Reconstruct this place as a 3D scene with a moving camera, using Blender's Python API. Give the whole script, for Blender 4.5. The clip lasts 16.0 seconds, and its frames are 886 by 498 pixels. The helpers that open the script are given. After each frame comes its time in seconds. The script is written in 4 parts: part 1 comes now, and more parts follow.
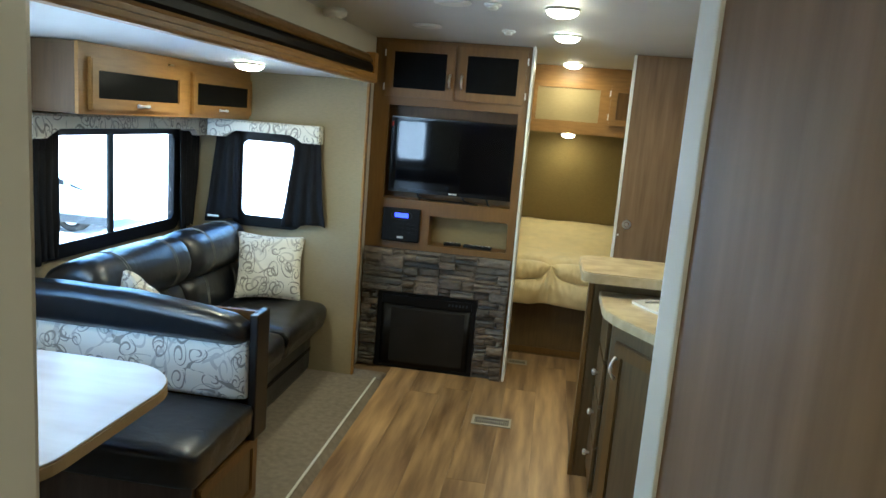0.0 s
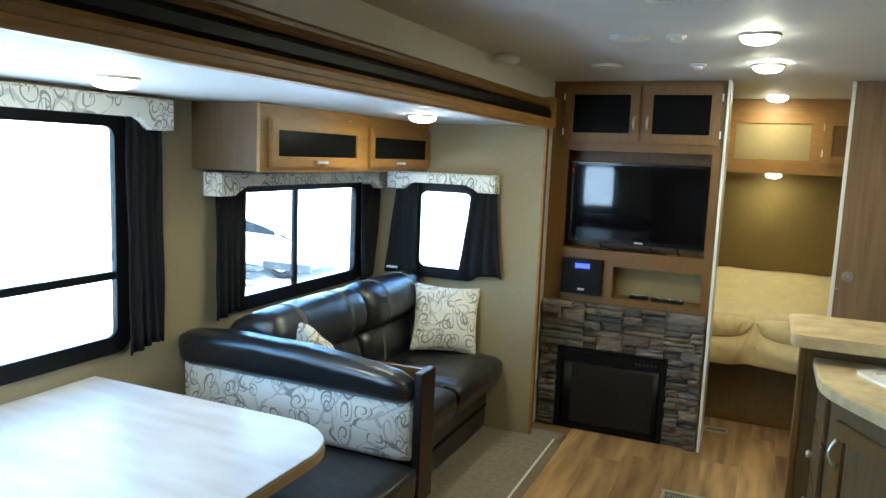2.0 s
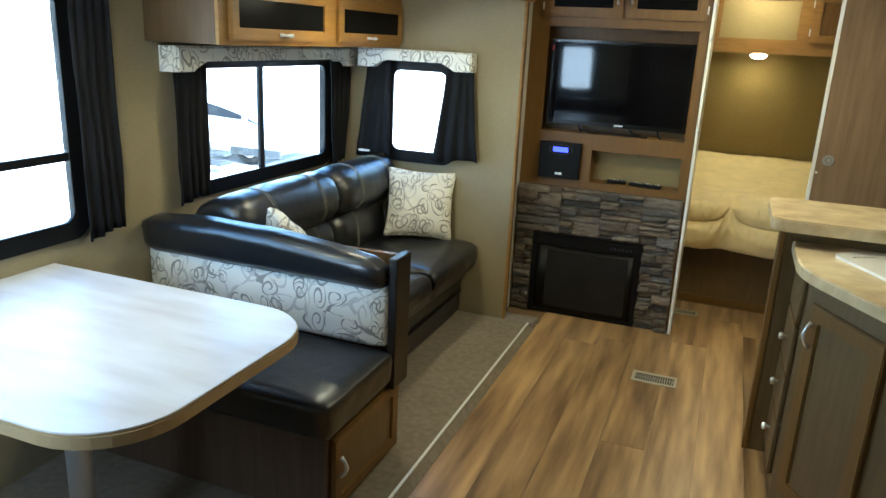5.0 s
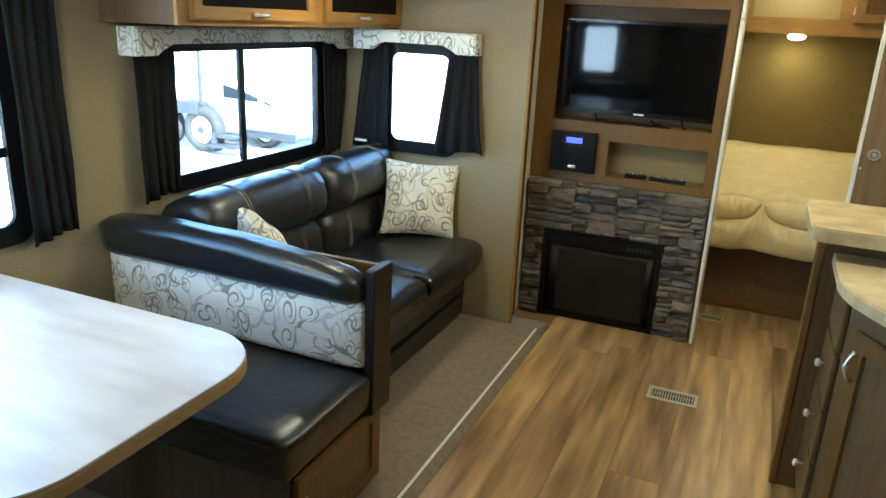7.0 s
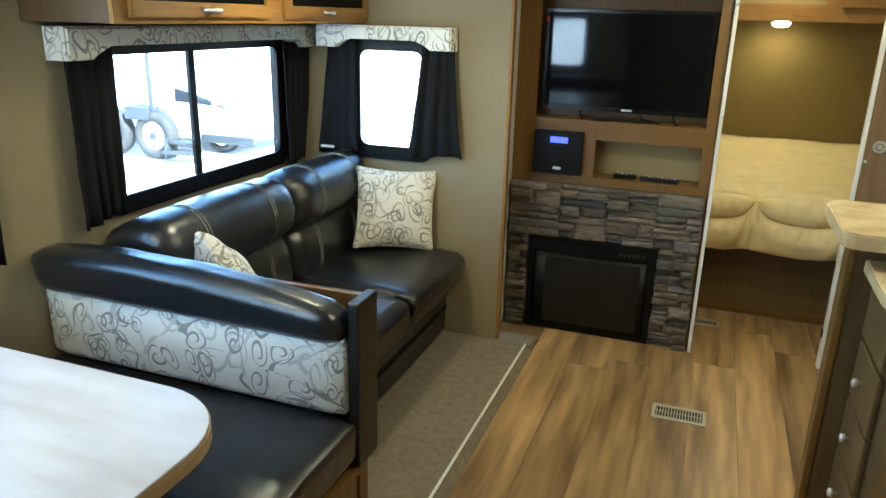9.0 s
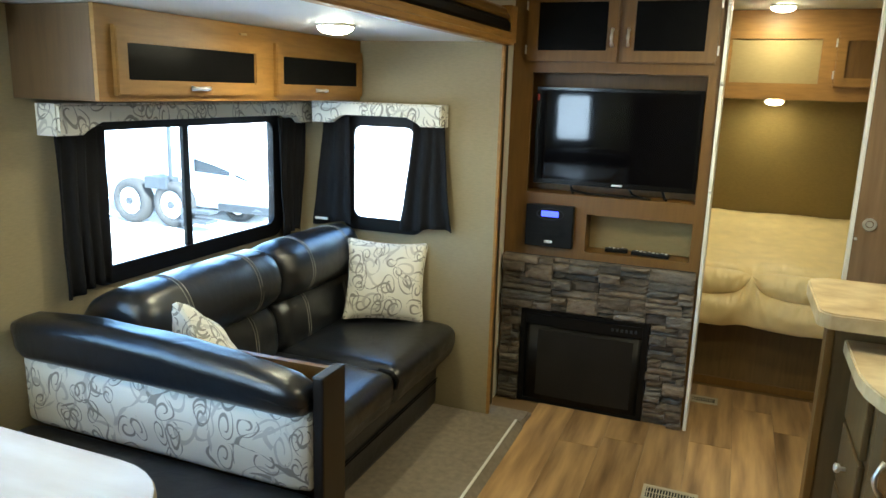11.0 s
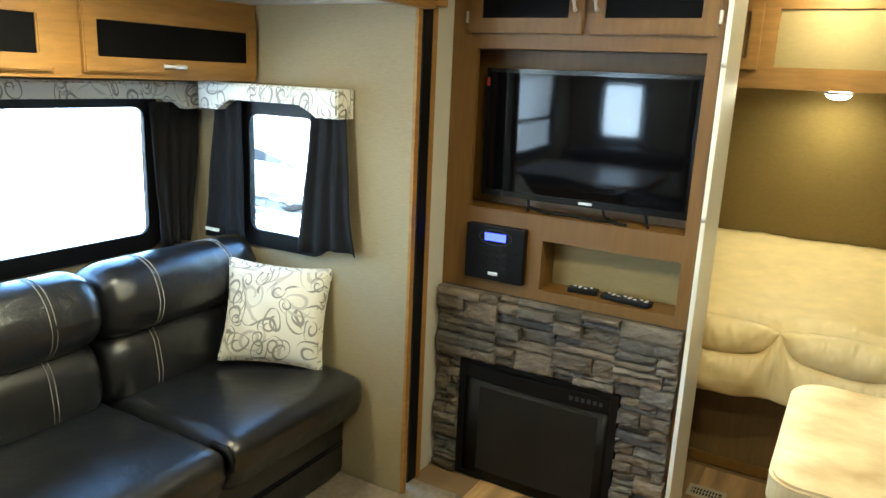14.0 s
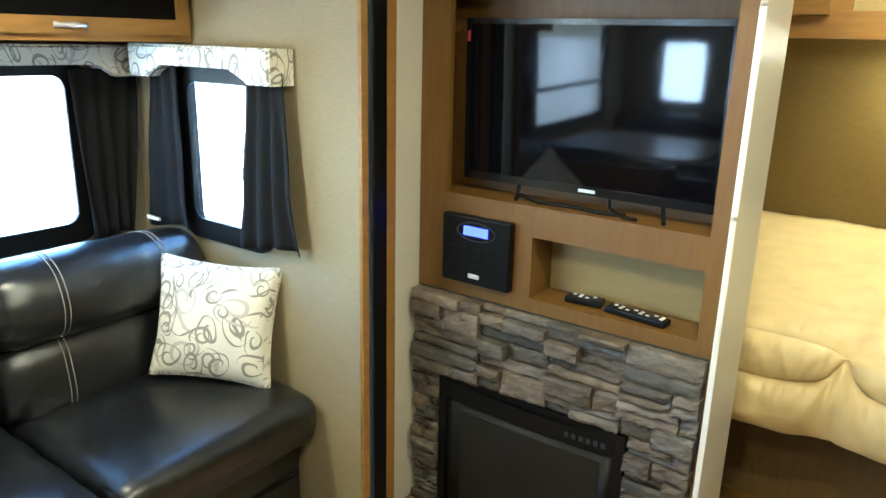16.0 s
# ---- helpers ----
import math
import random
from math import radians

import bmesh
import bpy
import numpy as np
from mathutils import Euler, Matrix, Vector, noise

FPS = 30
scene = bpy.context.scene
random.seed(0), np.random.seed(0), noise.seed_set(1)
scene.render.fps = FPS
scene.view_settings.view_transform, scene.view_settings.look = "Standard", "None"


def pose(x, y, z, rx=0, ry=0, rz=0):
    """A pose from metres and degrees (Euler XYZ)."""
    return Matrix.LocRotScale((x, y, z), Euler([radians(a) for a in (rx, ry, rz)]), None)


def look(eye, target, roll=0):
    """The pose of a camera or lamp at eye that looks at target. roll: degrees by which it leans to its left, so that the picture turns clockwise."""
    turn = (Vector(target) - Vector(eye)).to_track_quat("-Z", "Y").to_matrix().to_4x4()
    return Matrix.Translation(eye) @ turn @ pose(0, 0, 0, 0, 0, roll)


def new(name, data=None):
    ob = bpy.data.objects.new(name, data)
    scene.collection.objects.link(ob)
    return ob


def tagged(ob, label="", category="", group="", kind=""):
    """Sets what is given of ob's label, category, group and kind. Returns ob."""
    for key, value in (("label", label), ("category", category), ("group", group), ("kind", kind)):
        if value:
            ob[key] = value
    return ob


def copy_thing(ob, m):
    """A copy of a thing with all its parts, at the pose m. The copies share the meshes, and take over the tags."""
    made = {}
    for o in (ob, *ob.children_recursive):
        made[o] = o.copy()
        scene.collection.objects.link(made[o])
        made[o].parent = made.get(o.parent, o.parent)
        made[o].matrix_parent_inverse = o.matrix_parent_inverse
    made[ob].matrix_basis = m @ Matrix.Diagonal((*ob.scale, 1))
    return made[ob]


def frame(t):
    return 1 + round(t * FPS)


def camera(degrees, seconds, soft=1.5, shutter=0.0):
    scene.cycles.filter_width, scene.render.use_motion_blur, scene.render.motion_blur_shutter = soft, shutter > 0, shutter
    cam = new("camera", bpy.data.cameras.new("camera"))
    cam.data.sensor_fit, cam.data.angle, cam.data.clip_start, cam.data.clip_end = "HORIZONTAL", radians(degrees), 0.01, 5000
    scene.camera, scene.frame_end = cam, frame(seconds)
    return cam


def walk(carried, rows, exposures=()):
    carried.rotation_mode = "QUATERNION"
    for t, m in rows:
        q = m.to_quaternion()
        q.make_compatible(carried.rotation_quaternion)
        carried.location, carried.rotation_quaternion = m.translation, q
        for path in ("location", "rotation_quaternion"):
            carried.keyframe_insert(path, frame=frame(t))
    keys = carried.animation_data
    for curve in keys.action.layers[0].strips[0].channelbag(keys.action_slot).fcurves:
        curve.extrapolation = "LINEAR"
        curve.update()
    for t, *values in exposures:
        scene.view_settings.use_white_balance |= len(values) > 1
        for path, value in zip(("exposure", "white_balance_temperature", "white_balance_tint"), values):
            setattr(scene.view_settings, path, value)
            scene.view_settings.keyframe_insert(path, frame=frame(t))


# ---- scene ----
cam = camera(62.9, 16.0)
PATH = [
    (0, (-0.163, -0.031, 1.599), (-0.439, 1.918, 1.248), 4.6),
    (0.5, (-0.116, 0.05, 1.595), (-0.663, 1.948, 1.277), 3.8),
    (1, (-0.119, 0.123, 1.61), (-0.855, 1.96, 1.32), 3.2),
    (1.5, (-0.13, 0.163, 1.609), (-0.926, 1.979, 1.35), 2.8),
    (2, (-0.135, 0.177, 1.607), (-0.927, 1.995, 1.349), 2.3),
    (2.5, (-0.135, 0.19, 1.603), (-0.894, 2.013, 1.284), 1.7),
    (3, (-0.138, 0.202, 1.588), (-0.869, 2.021, 1.193), 1.4),
    (3.5, (-0.146, 0.213, 1.579), (-0.864, 2.022, 1.115), 1.3),
    (4, (-0.163, 0.225, 1.575), (-0.878, 2.023, 1.068), 1.6),
    (4.5, (-0.181, 0.243, 1.572), (-0.878, 2.038, 1.031), 2.7),
    (4.7, (-0.186, 0.25, 1.573), (-0.867, 2.048, 1.022), 2.8),
    (6.8, (-0.166, 0.568, 1.557), (-0.935, 2.314, 0.957), 2.9),
    (7, (-0.188, 0.624, 1.575), (-0.933, 2.377, 0.965), 2.7),
    (7.5, (-0.263, 0.743, 1.579), (-0.906, 2.533, 0.961), 2.7),
    (8, (-0.331, 0.823, 1.563), (-0.91, 2.63, 0.93), 2.4),
    (8.5, (-0.374, 0.861, 1.552), (-0.958, 2.664, 0.915), 1.7),
    (9, (-0.382, 0.873, 1.556), (-1.03, 2.662, 0.941), 1.5),
    (9.2, (-0.381, 0.874, 1.554), (-1.063, 2.658, 0.959), 1.4),
    (11.3, (-0.244, 0.947, 1.581), (-0.965, 2.766, 1.168), 1.8),
    (11.5, (-0.256, 1.009, 1.587), (-0.958, 2.839, 1.187), 1.7),
    (12, (-0.136, 1.196, 1.61), (-0.893, 3.009, 1.24), 3.0),
    (12.5, (-0.066, 1.373, 1.588), (-0.921, 3.144, 1.22), 3.4),
    (13, (-0.047, 1.61, 1.591), (-0.918, 3.357, 1.153), 3.0),
    (13.5, (-0.01, 1.799, 1.57), (-0.898, 3.531, 1.111), 2.7),
    (14, (0.065, 2.009, 1.564), (-0.9, 3.698, 1.098), 2.6),
    (14.5, (0.129, 2.179, 1.565), (-0.938, 3.804, 1.095), 2.9),
    (15, (0.151, 2.311, 1.555), (-0.977, 3.89, 1.071), 2.7),
    (15.5, (0.123, 2.481, 1.547), (-1.0, 4.048, 1.014), 2.0),
    (16, (0.075, 2.633, 1.542), (-1.051, 4.188, 0.982), 1.4),
]
EXPOSURE = [(0, 3.75, 5100), (2, 3.85, 5200), (4.5, 3.88, 5450), (9, 3.93, 5550), (12.5, 4.03, 5750), (14.5, 4.6, 5500), (16, 4.8, 5300)]
walk(cam, [(t, look(eye, target, roll)) for t, eye, target, roll in PATH], [(t, stops, kelvin, 1) for t, stops, kelvin in EXPOSURE])


# ---- world, sun, exposure ----
world = bpy.data.worlds.new("world")
scene.world = world
world.use_nodes = True
wn = world.node_tree
sky = wn.nodes.new("ShaderNodeTexSky")
sky.sky_type = "NISHITA"
sky.sun_disc = False
sky.sun_elevation, sky.sun_rotation = radians(42), radians(120)
wn.links.new(sky.outputs[0], wn.nodes["Background"].inputs[0])
wn.nodes["Background"].inputs[1].default_value = 0.15

LAMP_W = 0.9
sun_data = bpy.data.lights.new("sun", "SUN")
sun_data.energy, sun_data.angle, sun_data.color = 5.0, radians(0.6), (1.0, 0.95, 0.87)
sun = new("sun", sun_data)
sun.matrix_world = look((0, 0, 0), (-0.64, 0.37, -0.67))


# ---- materials ----
def material(name, base, rough=0.5, metal=0.0, grain=None, amount=0.15, bump=0.0, bump_scale=200.0, second=None, coat=0.0, spread=0.0, spec=0.5, contrast=0.2):
    """Principled material with variation at two scales; grain is the stretch of the fine noise in x, y, z."""
    m = bpy.data.materials.new(name)
    m.use_nodes = True
    nt = m.node_tree
    b = nt.nodes["Principled BSDF"]
    b.inputs["Roughness"].default_value = rough
    b.inputs["Metallic"].default_value = metal
    b.inputs["Coat Weight"].default_value = coat
    b.inputs["Specular IOR Level"].default_value = spec
    tc = nt.nodes.new("ShaderNodeTexCoord")
    mp = nt.nodes.new("ShaderNodeMapping")
    nt.links.new(tc.outputs["Object"], mp.inputs[0])
    if spread:
        inf = nt.nodes.new("ShaderNodeObjectInfo")
        far = nt.nodes.new("ShaderNodeMath")
        far.operation = "MULTIPLY"
        far.inputs[1].default_value = 40.0
        nt.links.new(inf.outputs["Random"], far.inputs[0])
        nt.links.new(far.outputs[0], mp.inputs["Location"])
    mp.inputs["Scale"].default_value = grain or (6, 6, 6)
    fine = nt.nodes.new("ShaderNodeTexNoise")
    fine.inputs["Scale"].default_value, fine.inputs["Detail"].default_value = 1.0, 6.0
    nt.links.new(mp.outputs[0], fine.inputs["Vector"])
    broad = nt.nodes.new("ShaderNodeTexNoise")
    broad.inputs["Scale"].default_value, broad.inputs["Detail"].default_value = 2.3, 3.0
    nt.links.new(mp.outputs[0] if spread else tc.outputs["Object"], broad.inputs["Vector"])
    if spread:
        broad.inputs["Scale"].default_value = 0.35
    add = nt.nodes.new("ShaderNodeMath")
    add.operation = "MULTIPLY_ADD"
    add.inputs[1].default_value = 0.65
    nt.links.new(fine.outputs[0], add.inputs[0])
    half = nt.nodes.new("ShaderNodeMath")
    half.operation = "MULTIPLY"
    half.inputs[1].default_value = 0.35
    nt.links.new(broad.outputs[0], half.inputs[0])
    nt.links.new(half.outputs[0], add.inputs[2])
    ramp = nt.nodes.new("ShaderNodeMapRange")
    ramp.inputs[1].default_value, ramp.inputs[2].default_value = 0.5 - contrast, 0.5 + contrast
    nt.links.new(add.outputs[0], ramp.inputs[0])
    mix = nt.nodes.new("ShaderNodeMix")
    mix.data_type = "RGBA"
    dark = second or tuple(c * (1 - amount) for c in base)
    light = tuple(min(1, c * (1 + amount)) for c in base)
    mix.inputs[6].default_value, mix.inputs[7].default_value = (*dark, 1), (*light, 1)
    nt.links.new(ramp.outputs[0], mix.inputs[0])
    colour = mix.outputs[2]
    if spread:
        info = nt.nodes.new("ShaderNodeObjectInfo")
        hsv = nt.nodes.new("ShaderNodeHueSaturation")
        rng = nt.nodes.new("ShaderNodeMapRange")
        rng.inputs[3].default_value, rng.inputs[4].default_value = 1 - spread, 1 + spread
        nt.links.new(info.outputs["Random"], rng.inputs[0])
        nt.links.new(rng.outputs[0], hsv.inputs["Value"])
        nt.links.new(colour, hsv.inputs["Color"])
        colour = hsv.outputs[0]
    nt.links.new(colour, b.inputs["Base Color"])
    if bump:
        bn = nt.nodes.new("ShaderNodeTexNoise")
        bn.inputs["Scale"].default_value, bn.inputs["Detail"].default_value = bump_scale, 4.0
        nt.links.new(tc.outputs["Object"], bn.inputs["Vector"])
        bp = nt.nodes.new("ShaderNodeBump")
        bp.inputs["Strength"].default_value, bp.inputs["Distance"].default_value = bump, 0.004
        nt.links.new(bn.outputs[0], bp.inputs["Height"])
        nt.links.new(bp.outputs[0], b.inputs["Normal"])
    return m


def swirl_fabric(name, base, ink, pale):
    """Woven cloth with a printed pattern of loose curls; its flat coordinates are in metres."""
    m = material(name, base, 0.85, amount=0.05, bump=0.25, bump_scale=700)
    nt = m.node_tree
    b = nt.nodes["Principled BSDF"]
    colour = b.inputs["Base Color"].links[0].from_socket

    def math_node(op, *args):
        n = nt.nodes.new("ShaderNodeMath")
        n.operation = op
        for k, a in enumerate(args):
            if isinstance(a, (int, float)):
                n.inputs[k].default_value = a
            else:
                nt.links.new(a, n.inputs[k])
        return n.outputs[0]

    def vec_node(op, *args):
        n = nt.nodes.new("ShaderNodeVectorMath")
        n.operation = op
        for k, a in enumerate(args):
            if isinstance(a, tuple):
                n.inputs[k].default_value = a
            else:
                nt.links.new(a, n.inputs[k])
        return n

    def smooth_step(value, lo, hi):
        n = nt.nodes.new("ShaderNodeMapRange")
        n.interpolation_type = "SMOOTHSTEP"
        for k, a in enumerate((value, lo, hi)):
            if isinstance(a, (int, float)):
                n.inputs[k].default_value = a
            else:
                nt.links.new(a, n.inputs[k])
        return n.outputs[0]

    def ink_over(amount, tone):
        mix = nt.nodes.new("ShaderNodeMix")
        mix.data_type = "RGBA"
        nt.links.new(amount, mix.inputs[0])
        nt.links.new(colour, mix.inputs[6])
        mix.inputs[7].default_value = (*tone, 1)
        return mix.outputs[2]

    uv = nt.nodes.new("ShaderNodeUVMap").outputs[0]
    warp = nt.nodes.new("ShaderNodeTexNoise")
    warp.noise_dimensions = "2D"
    warp.inputs["Scale"].default_value, warp.inputs["Detail"].default_value = 9.0, 0.0
    nt.links.new(uv, warp.inputs["Vector"])
    bent = vec_node("MULTIPLY_ADD", warp.outputs["Color"], (0.05, 0.05, 0.0), uv).outputs[0]
    # long strokes that swell and taper
    for scale, width, tone, seed in ((5.5, 0.034, pale, 3.0), (7.0, 0.028, ink, 9.0)):
        st = nt.nodes.new("ShaderNodeTexNoise")
        st.noise_dimensions = "2D"
        st.inputs["Scale"].default_value, st.inputs["Detail"].default_value = scale, 0.0
        nt.links.new(vec_node("ADD", bent, (seed, seed * 2, 0.0)).outputs[0], st.inputs["Vector"])
        d = math_node("ABSOLUTE", math_node("SUBTRACT", st.outputs[0], 0.5))
        sw = nt.nodes.new("ShaderNodeTexNoise")
        sw.noise_dimensions = "2D"
        sw.inputs["Scale"].default_value = scale * 1.5
        nt.links.new(uv, sw.inputs["Vector"])
        wide = math_node("MULTIPLY", smooth_step(sw.outputs[0], 0.40, 0.62), width)
        colour = ink_over(smooth_step(d, wide, math_node("MULTIPLY", wide, 0.6)), tone)
    # one open curl in each cell
    for scale, width, tone, seed in ((7.5, 0.060, pale, 1.7), (9.5, 0.048, ink, 0.0), (12.5, 0.052, ink, 5.3)):
        at = vec_node("ADD", bent, (seed, seed * 1.3, 0.0)).outputs[0]
        vo = nt.nodes.new("ShaderNodeTexVoronoi")
        vo.voronoi_dimensions = "2D"
        vo.inputs["Scale"].default_value, vo.inputs["Randomness"].default_value = scale, 0.85
        nt.links.new(at, vo.inputs["Vector"])
        local = vec_node("SUBTRACT", at, vo.outputs["Position"]).outputs[0]
        xyz = nt.nodes.new("ShaderNodeSeparateXYZ")
        nt.links.new(local, xyz.inputs[0])
        rgb = nt.nodes.new("ShaderNodeSeparateColor")
        nt.links.new(vo.outputs["Color"], rgb.inputs[0])
        x, y = math_node("MULTIPLY", xyz.outputs[0], scale * 1.25), math_node("MULTIPLY", xyz.outputs[1], scale)
        r = math_node("SQRT", math_node("ADD", math_node("MULTIPLY", x, x), math_node("MULTIPLY", y, y)))
        turn = math_node("FRACT", math_node("ADD", math_node("DIVIDE", math_node("ARCTAN2", y, x), 2 * math.pi), rgb.outputs[0]))
        for start, grow in ((0.10, 0.26), (0.36, 0.20)):
            d = math_node("ABSOLUTE", math_node("SUBTRACT", r, math_node("MULTIPLY_ADD", turn, grow, start)))
            swell = math_node("MULTIPLY_ADD", math_node("SINE", math_node("MULTIPLY", turn, math.pi)), width, 0.012)
            if start > 0.2:
                swell = math_node("MULTIPLY", swell, smooth_step(turn, 0.55, 0.15))
            keep = smooth_step(rgb.outputs[1], 0.36, 0.40)
            colour = ink_over(math_node("MULTIPLY", smooth_step(d, swell, math_node("MULTIPLY", swell, 0.6)), keep), tone)
    nt.links.new(colour, b.inputs["Base Color"])
    return m


def leather(name, base):
    """Black vinyl hide: fine grain over slack wrinkles."""
    m = material(name, base, 0.30, grain=(30, 30, 30), amount=0.3, bump=0.16, bump_scale=260, spec=1.0)
    nt = m.node_tree
    b = nt.nodes["Principled BSDF"]
    fine = b.inputs["Normal"].links[0].from_node
    tc = nt.nodes.new("ShaderNodeTexCoord")
    slack = nt.nodes.new("ShaderNodeTexNoise")
    slack.inputs["Scale"].default_value, slack.inputs["Detail"].default_value, slack.inputs["Distortion"].default_value = 13.0, 2.5, 1.2
    nt.links.new(tc.outputs["Object"], slack.inputs["Vector"])
    bp = nt.nodes.new("ShaderNodeBump")
    bp.inputs["Strength"].default_value, bp.inputs["Distance"].default_value = 0.18, 0.012
    nt.links.new(slack.outputs[0], bp.inputs["Height"])
    nt.links.new(bp.outputs[0], fine.inputs["Normal"])
    return m


def stone_mix(name):
    """Split ledge stone: cool grey to rust-brown from piece to piece, chiselled relief."""
    m = material(name, (0.122, 0.112, 0.098), 0.6, grain=(22, 22, 50), amount=0.35, second=(0.045, 0.040, 0.034), bump=1.0, bump_scale=95, spread=0.42)
    nt = m.node_tree
    b = nt.nodes["Principled BSDF"]
    old = b.inputs["Base Color"].links[0].from_socket
    info = nt.nodes.new("ShaderNodeObjectInfo")
    wave = nt.nodes.new("ShaderNodeMath")
    wave.operation = "PINGPONG"
    wave.inputs[1].default_value = 0.13
    nt.links.new(info.outputs["Random"], wave.inputs[0])
    ramp = nt.nodes.new("ShaderNodeMapRange")
    ramp.inputs[1].default_value, ramp.inputs[2].default_value = 0.02, 0.12
    nt.links.new(wave.outputs[0], ramp.inputs[0])
    tone = nt.nodes.new("ShaderNodeMix")
    tone.data_type = "RGBA"
    tone.inputs[6].default_value, tone.inputs[7].default_value = (0.95, 1.0, 1.03, 1), (1.15, 0.97, 0.78, 1)
    nt.links.new(ramp.outputs[0], tone.inputs[0])
    mul = nt.nodes.new("ShaderNodeMix")
    mul.data_type, mul.blend_type = "RGBA", "MULTIPLY"
    mul.inputs[0].default_value = 1.0
    nt.links.new(old, mul.inputs[6])
    nt.links.new(tone.outputs[2], mul.inputs[7])
    nt.links.new(mul.outputs[2], b.inputs["Base Color"])
    return m


def glass(name, tint, rough=0.0):
    m = bpy.data.materials.new(name)
    m.use_nodes = True
    nt = m.node_tree
    nt.nodes.clear()
    out = nt.nodes.new("ShaderNodeOutputMaterial")
    tr = nt.nodes.new("ShaderNodeBsdfTransparent")
    tr.inputs[0].default_value = (*tint, 1)
    gl = nt.nodes.new("ShaderNodeBsdfGlossy")
    gl.inputs["Roughness"].default_value = 0.02
    lw = nt.nodes.new("ShaderNodeLayerWeight")
    lw.inputs[0].default_value = 0.5
    pw = nt.nodes.new("ShaderNodeMath")
    pw.operation = "POWER"
    pw.inputs[1].default_value = 4.0
    nt.links.new(lw.outputs["Facing"], pw.inputs[0])
    fr = nt.nodes.new("ShaderNodeMath")
    fr.operation = "MULTIPLY_ADD"
    fr.inputs[1].default_value, fr.inputs[2].default_value = 0.6, 0.04
    nt.links.new(pw.outputs[0], fr.inputs[0])
    mx = nt.nodes.new("ShaderNodeMixShader")
    nt.links.new(fr.outputs[0], mx.inputs[0])
    nt.links.new(tr.outputs[0], mx.inputs[1])
    nt.links.new(gl.outputs[0], mx.inputs[2])
    nt.links.new(mx.outputs[0], out.inputs[0])
    return m


def glow(name, colour, strength):
    m = bpy.data.materials.new(name)
    m.use_nodes = True
    nt = m.node_tree
    b = nt.nodes["Principled BSDF"]
    b.inputs["Base Color"].default_value = (*colour, 1)
    b.inputs["Emission Color"].default_value = (*colour, 1)
    b.inputs["Emission Strength"].default_value = strength
    return m


M_CEIL = material("ceiling_white", (0.64, 0.64, 0.62), 0.6, amount=0.03, bump=0.15, bump_scale=90)
M_WALL = material("wall_linen", (0.305, 0.25, 0.145), 0.75, grain=(40, 40, 200), amount=0.1, bump=0.2, bump_scale=400)
M_WALL_WHITE = material("wall_white", (0.60, 0.57, 0.49), 0.6, amount=0.04)
M_HONEY = material("wood_honey", (0.31, 0.16, 0.036), 0.46, grain=(9, 9, 60), amount=0.22, bump=0.08, bump_scale=120)
M_CABINET = material("wood_cabinet", (0.152, 0.076, 0.0145), 0.42, grain=(60, 60, 6), amount=0.2, bump=0.08, bump_scale=120)
# honey door wood toned down; dimmer light on the television doors is painted in
M_DOOR_DIM = material("wood_door_dim", (0.178, 0.092, 0.022), 0.44, grain=(60, 60, 7), amount=0.2, bump=0.08, bump_scale=120)
M_DARK = material("wood_dark", (0.10, 0.062, 0.038), 0.45, grain=(60, 60, 5), amount=0.3, bump=0.08, bump_scale=120)
# cabinet wood darkened: shadow on the overhead cabinet's end is in the colour
M_SHADED_SIDE = material("wood_shaded_side", (0.108, 0.064, 0.027), 0.45, grain=(60, 60, 6), amount=0.2, bump=0.08, bump_scale=120)
M_PANEL = material("wood_panel", (0.215, 0.138, 0.078), 0.27, grain=(45, 45, 3), amount=0.25, bump=0.04, bump_scale=120, spec=0.6)
M_KITCHEN = material("wood_kitchen", (0.125, 0.077, 0.027), 0.42, grain=(60, 60, 5), amount=0.25, bump=0.06, bump_scale=120)
M_PLANK = material("floor_plank", (0.39, 0.245, 0.104), 0.34, grain=(17, 1.6, 8), amount=0.25, second=(0.15, 0.083, 0.034), contrast=0.13, bump=0.06, bump_scale=140, spread=0.18)
M_JOINT = material("floor_joint", (0.19, 0.118, 0.052), 0.8, amount=0.1)
M_CARPET = material("carpet", (0.275, 0.228, 0.168), 0.95, grain=(34, 34, 34), amount=0.15, second=(0.185, 0.152, 0.112), contrast=0.24, bump=1.0, bump_scale=420, spec=0.1)
M_LEATHER = leather("black_leather", (0.0085, 0.0098, 0.0128))
M_POST = material("black_stained_wood", (0.012, 0.010, 0.009), 0.4, grain=(60, 60, 5), amount=0.3)
M_RED = material("red_sticker", (0.45, 0.04, 0.03), 0.6, amount=0.1)
M_STITCH = material("stitch", (0.30, 0.285, 0.25), 0.8, amount=0.1)
M_BLACK = material("black_plastic", (0.005, 0.005, 0.0055), 0.4, amount=0.15, spec=0.18)
M_GLOSS = material("black_glass", (0.006, 0.006, 0.007), 0.16, amount=0.1)
M_FIREGLASS = material("fireplace_glass", (0.006, 0.0057, 0.0055), 0.42, amount=0.3, spec=0.2)
M_FIREMESH = material("fireplace_mesh", (0.013, 0.012, 0.0105), 0.55, amount=0.35, bump=0.2, bump_scale=300, spec=0.25)
M_SMOKED = material("smoked_insert", (0.005, 0.005, 0.0055), 0.3, amount=0.3, bump=0.08, bump_scale=500, spec=0.06)
M_SCREEN = material("tv_screen", (0.003, 0.003, 0.0045), 0.05, amount=0.1, spec=0.24)
M_CURTAIN = material("black_curtain", (0.010, 0.010, 0.012), 0.85, amount=0.25, bump=0.3, bump_scale=600, spec=0.2)
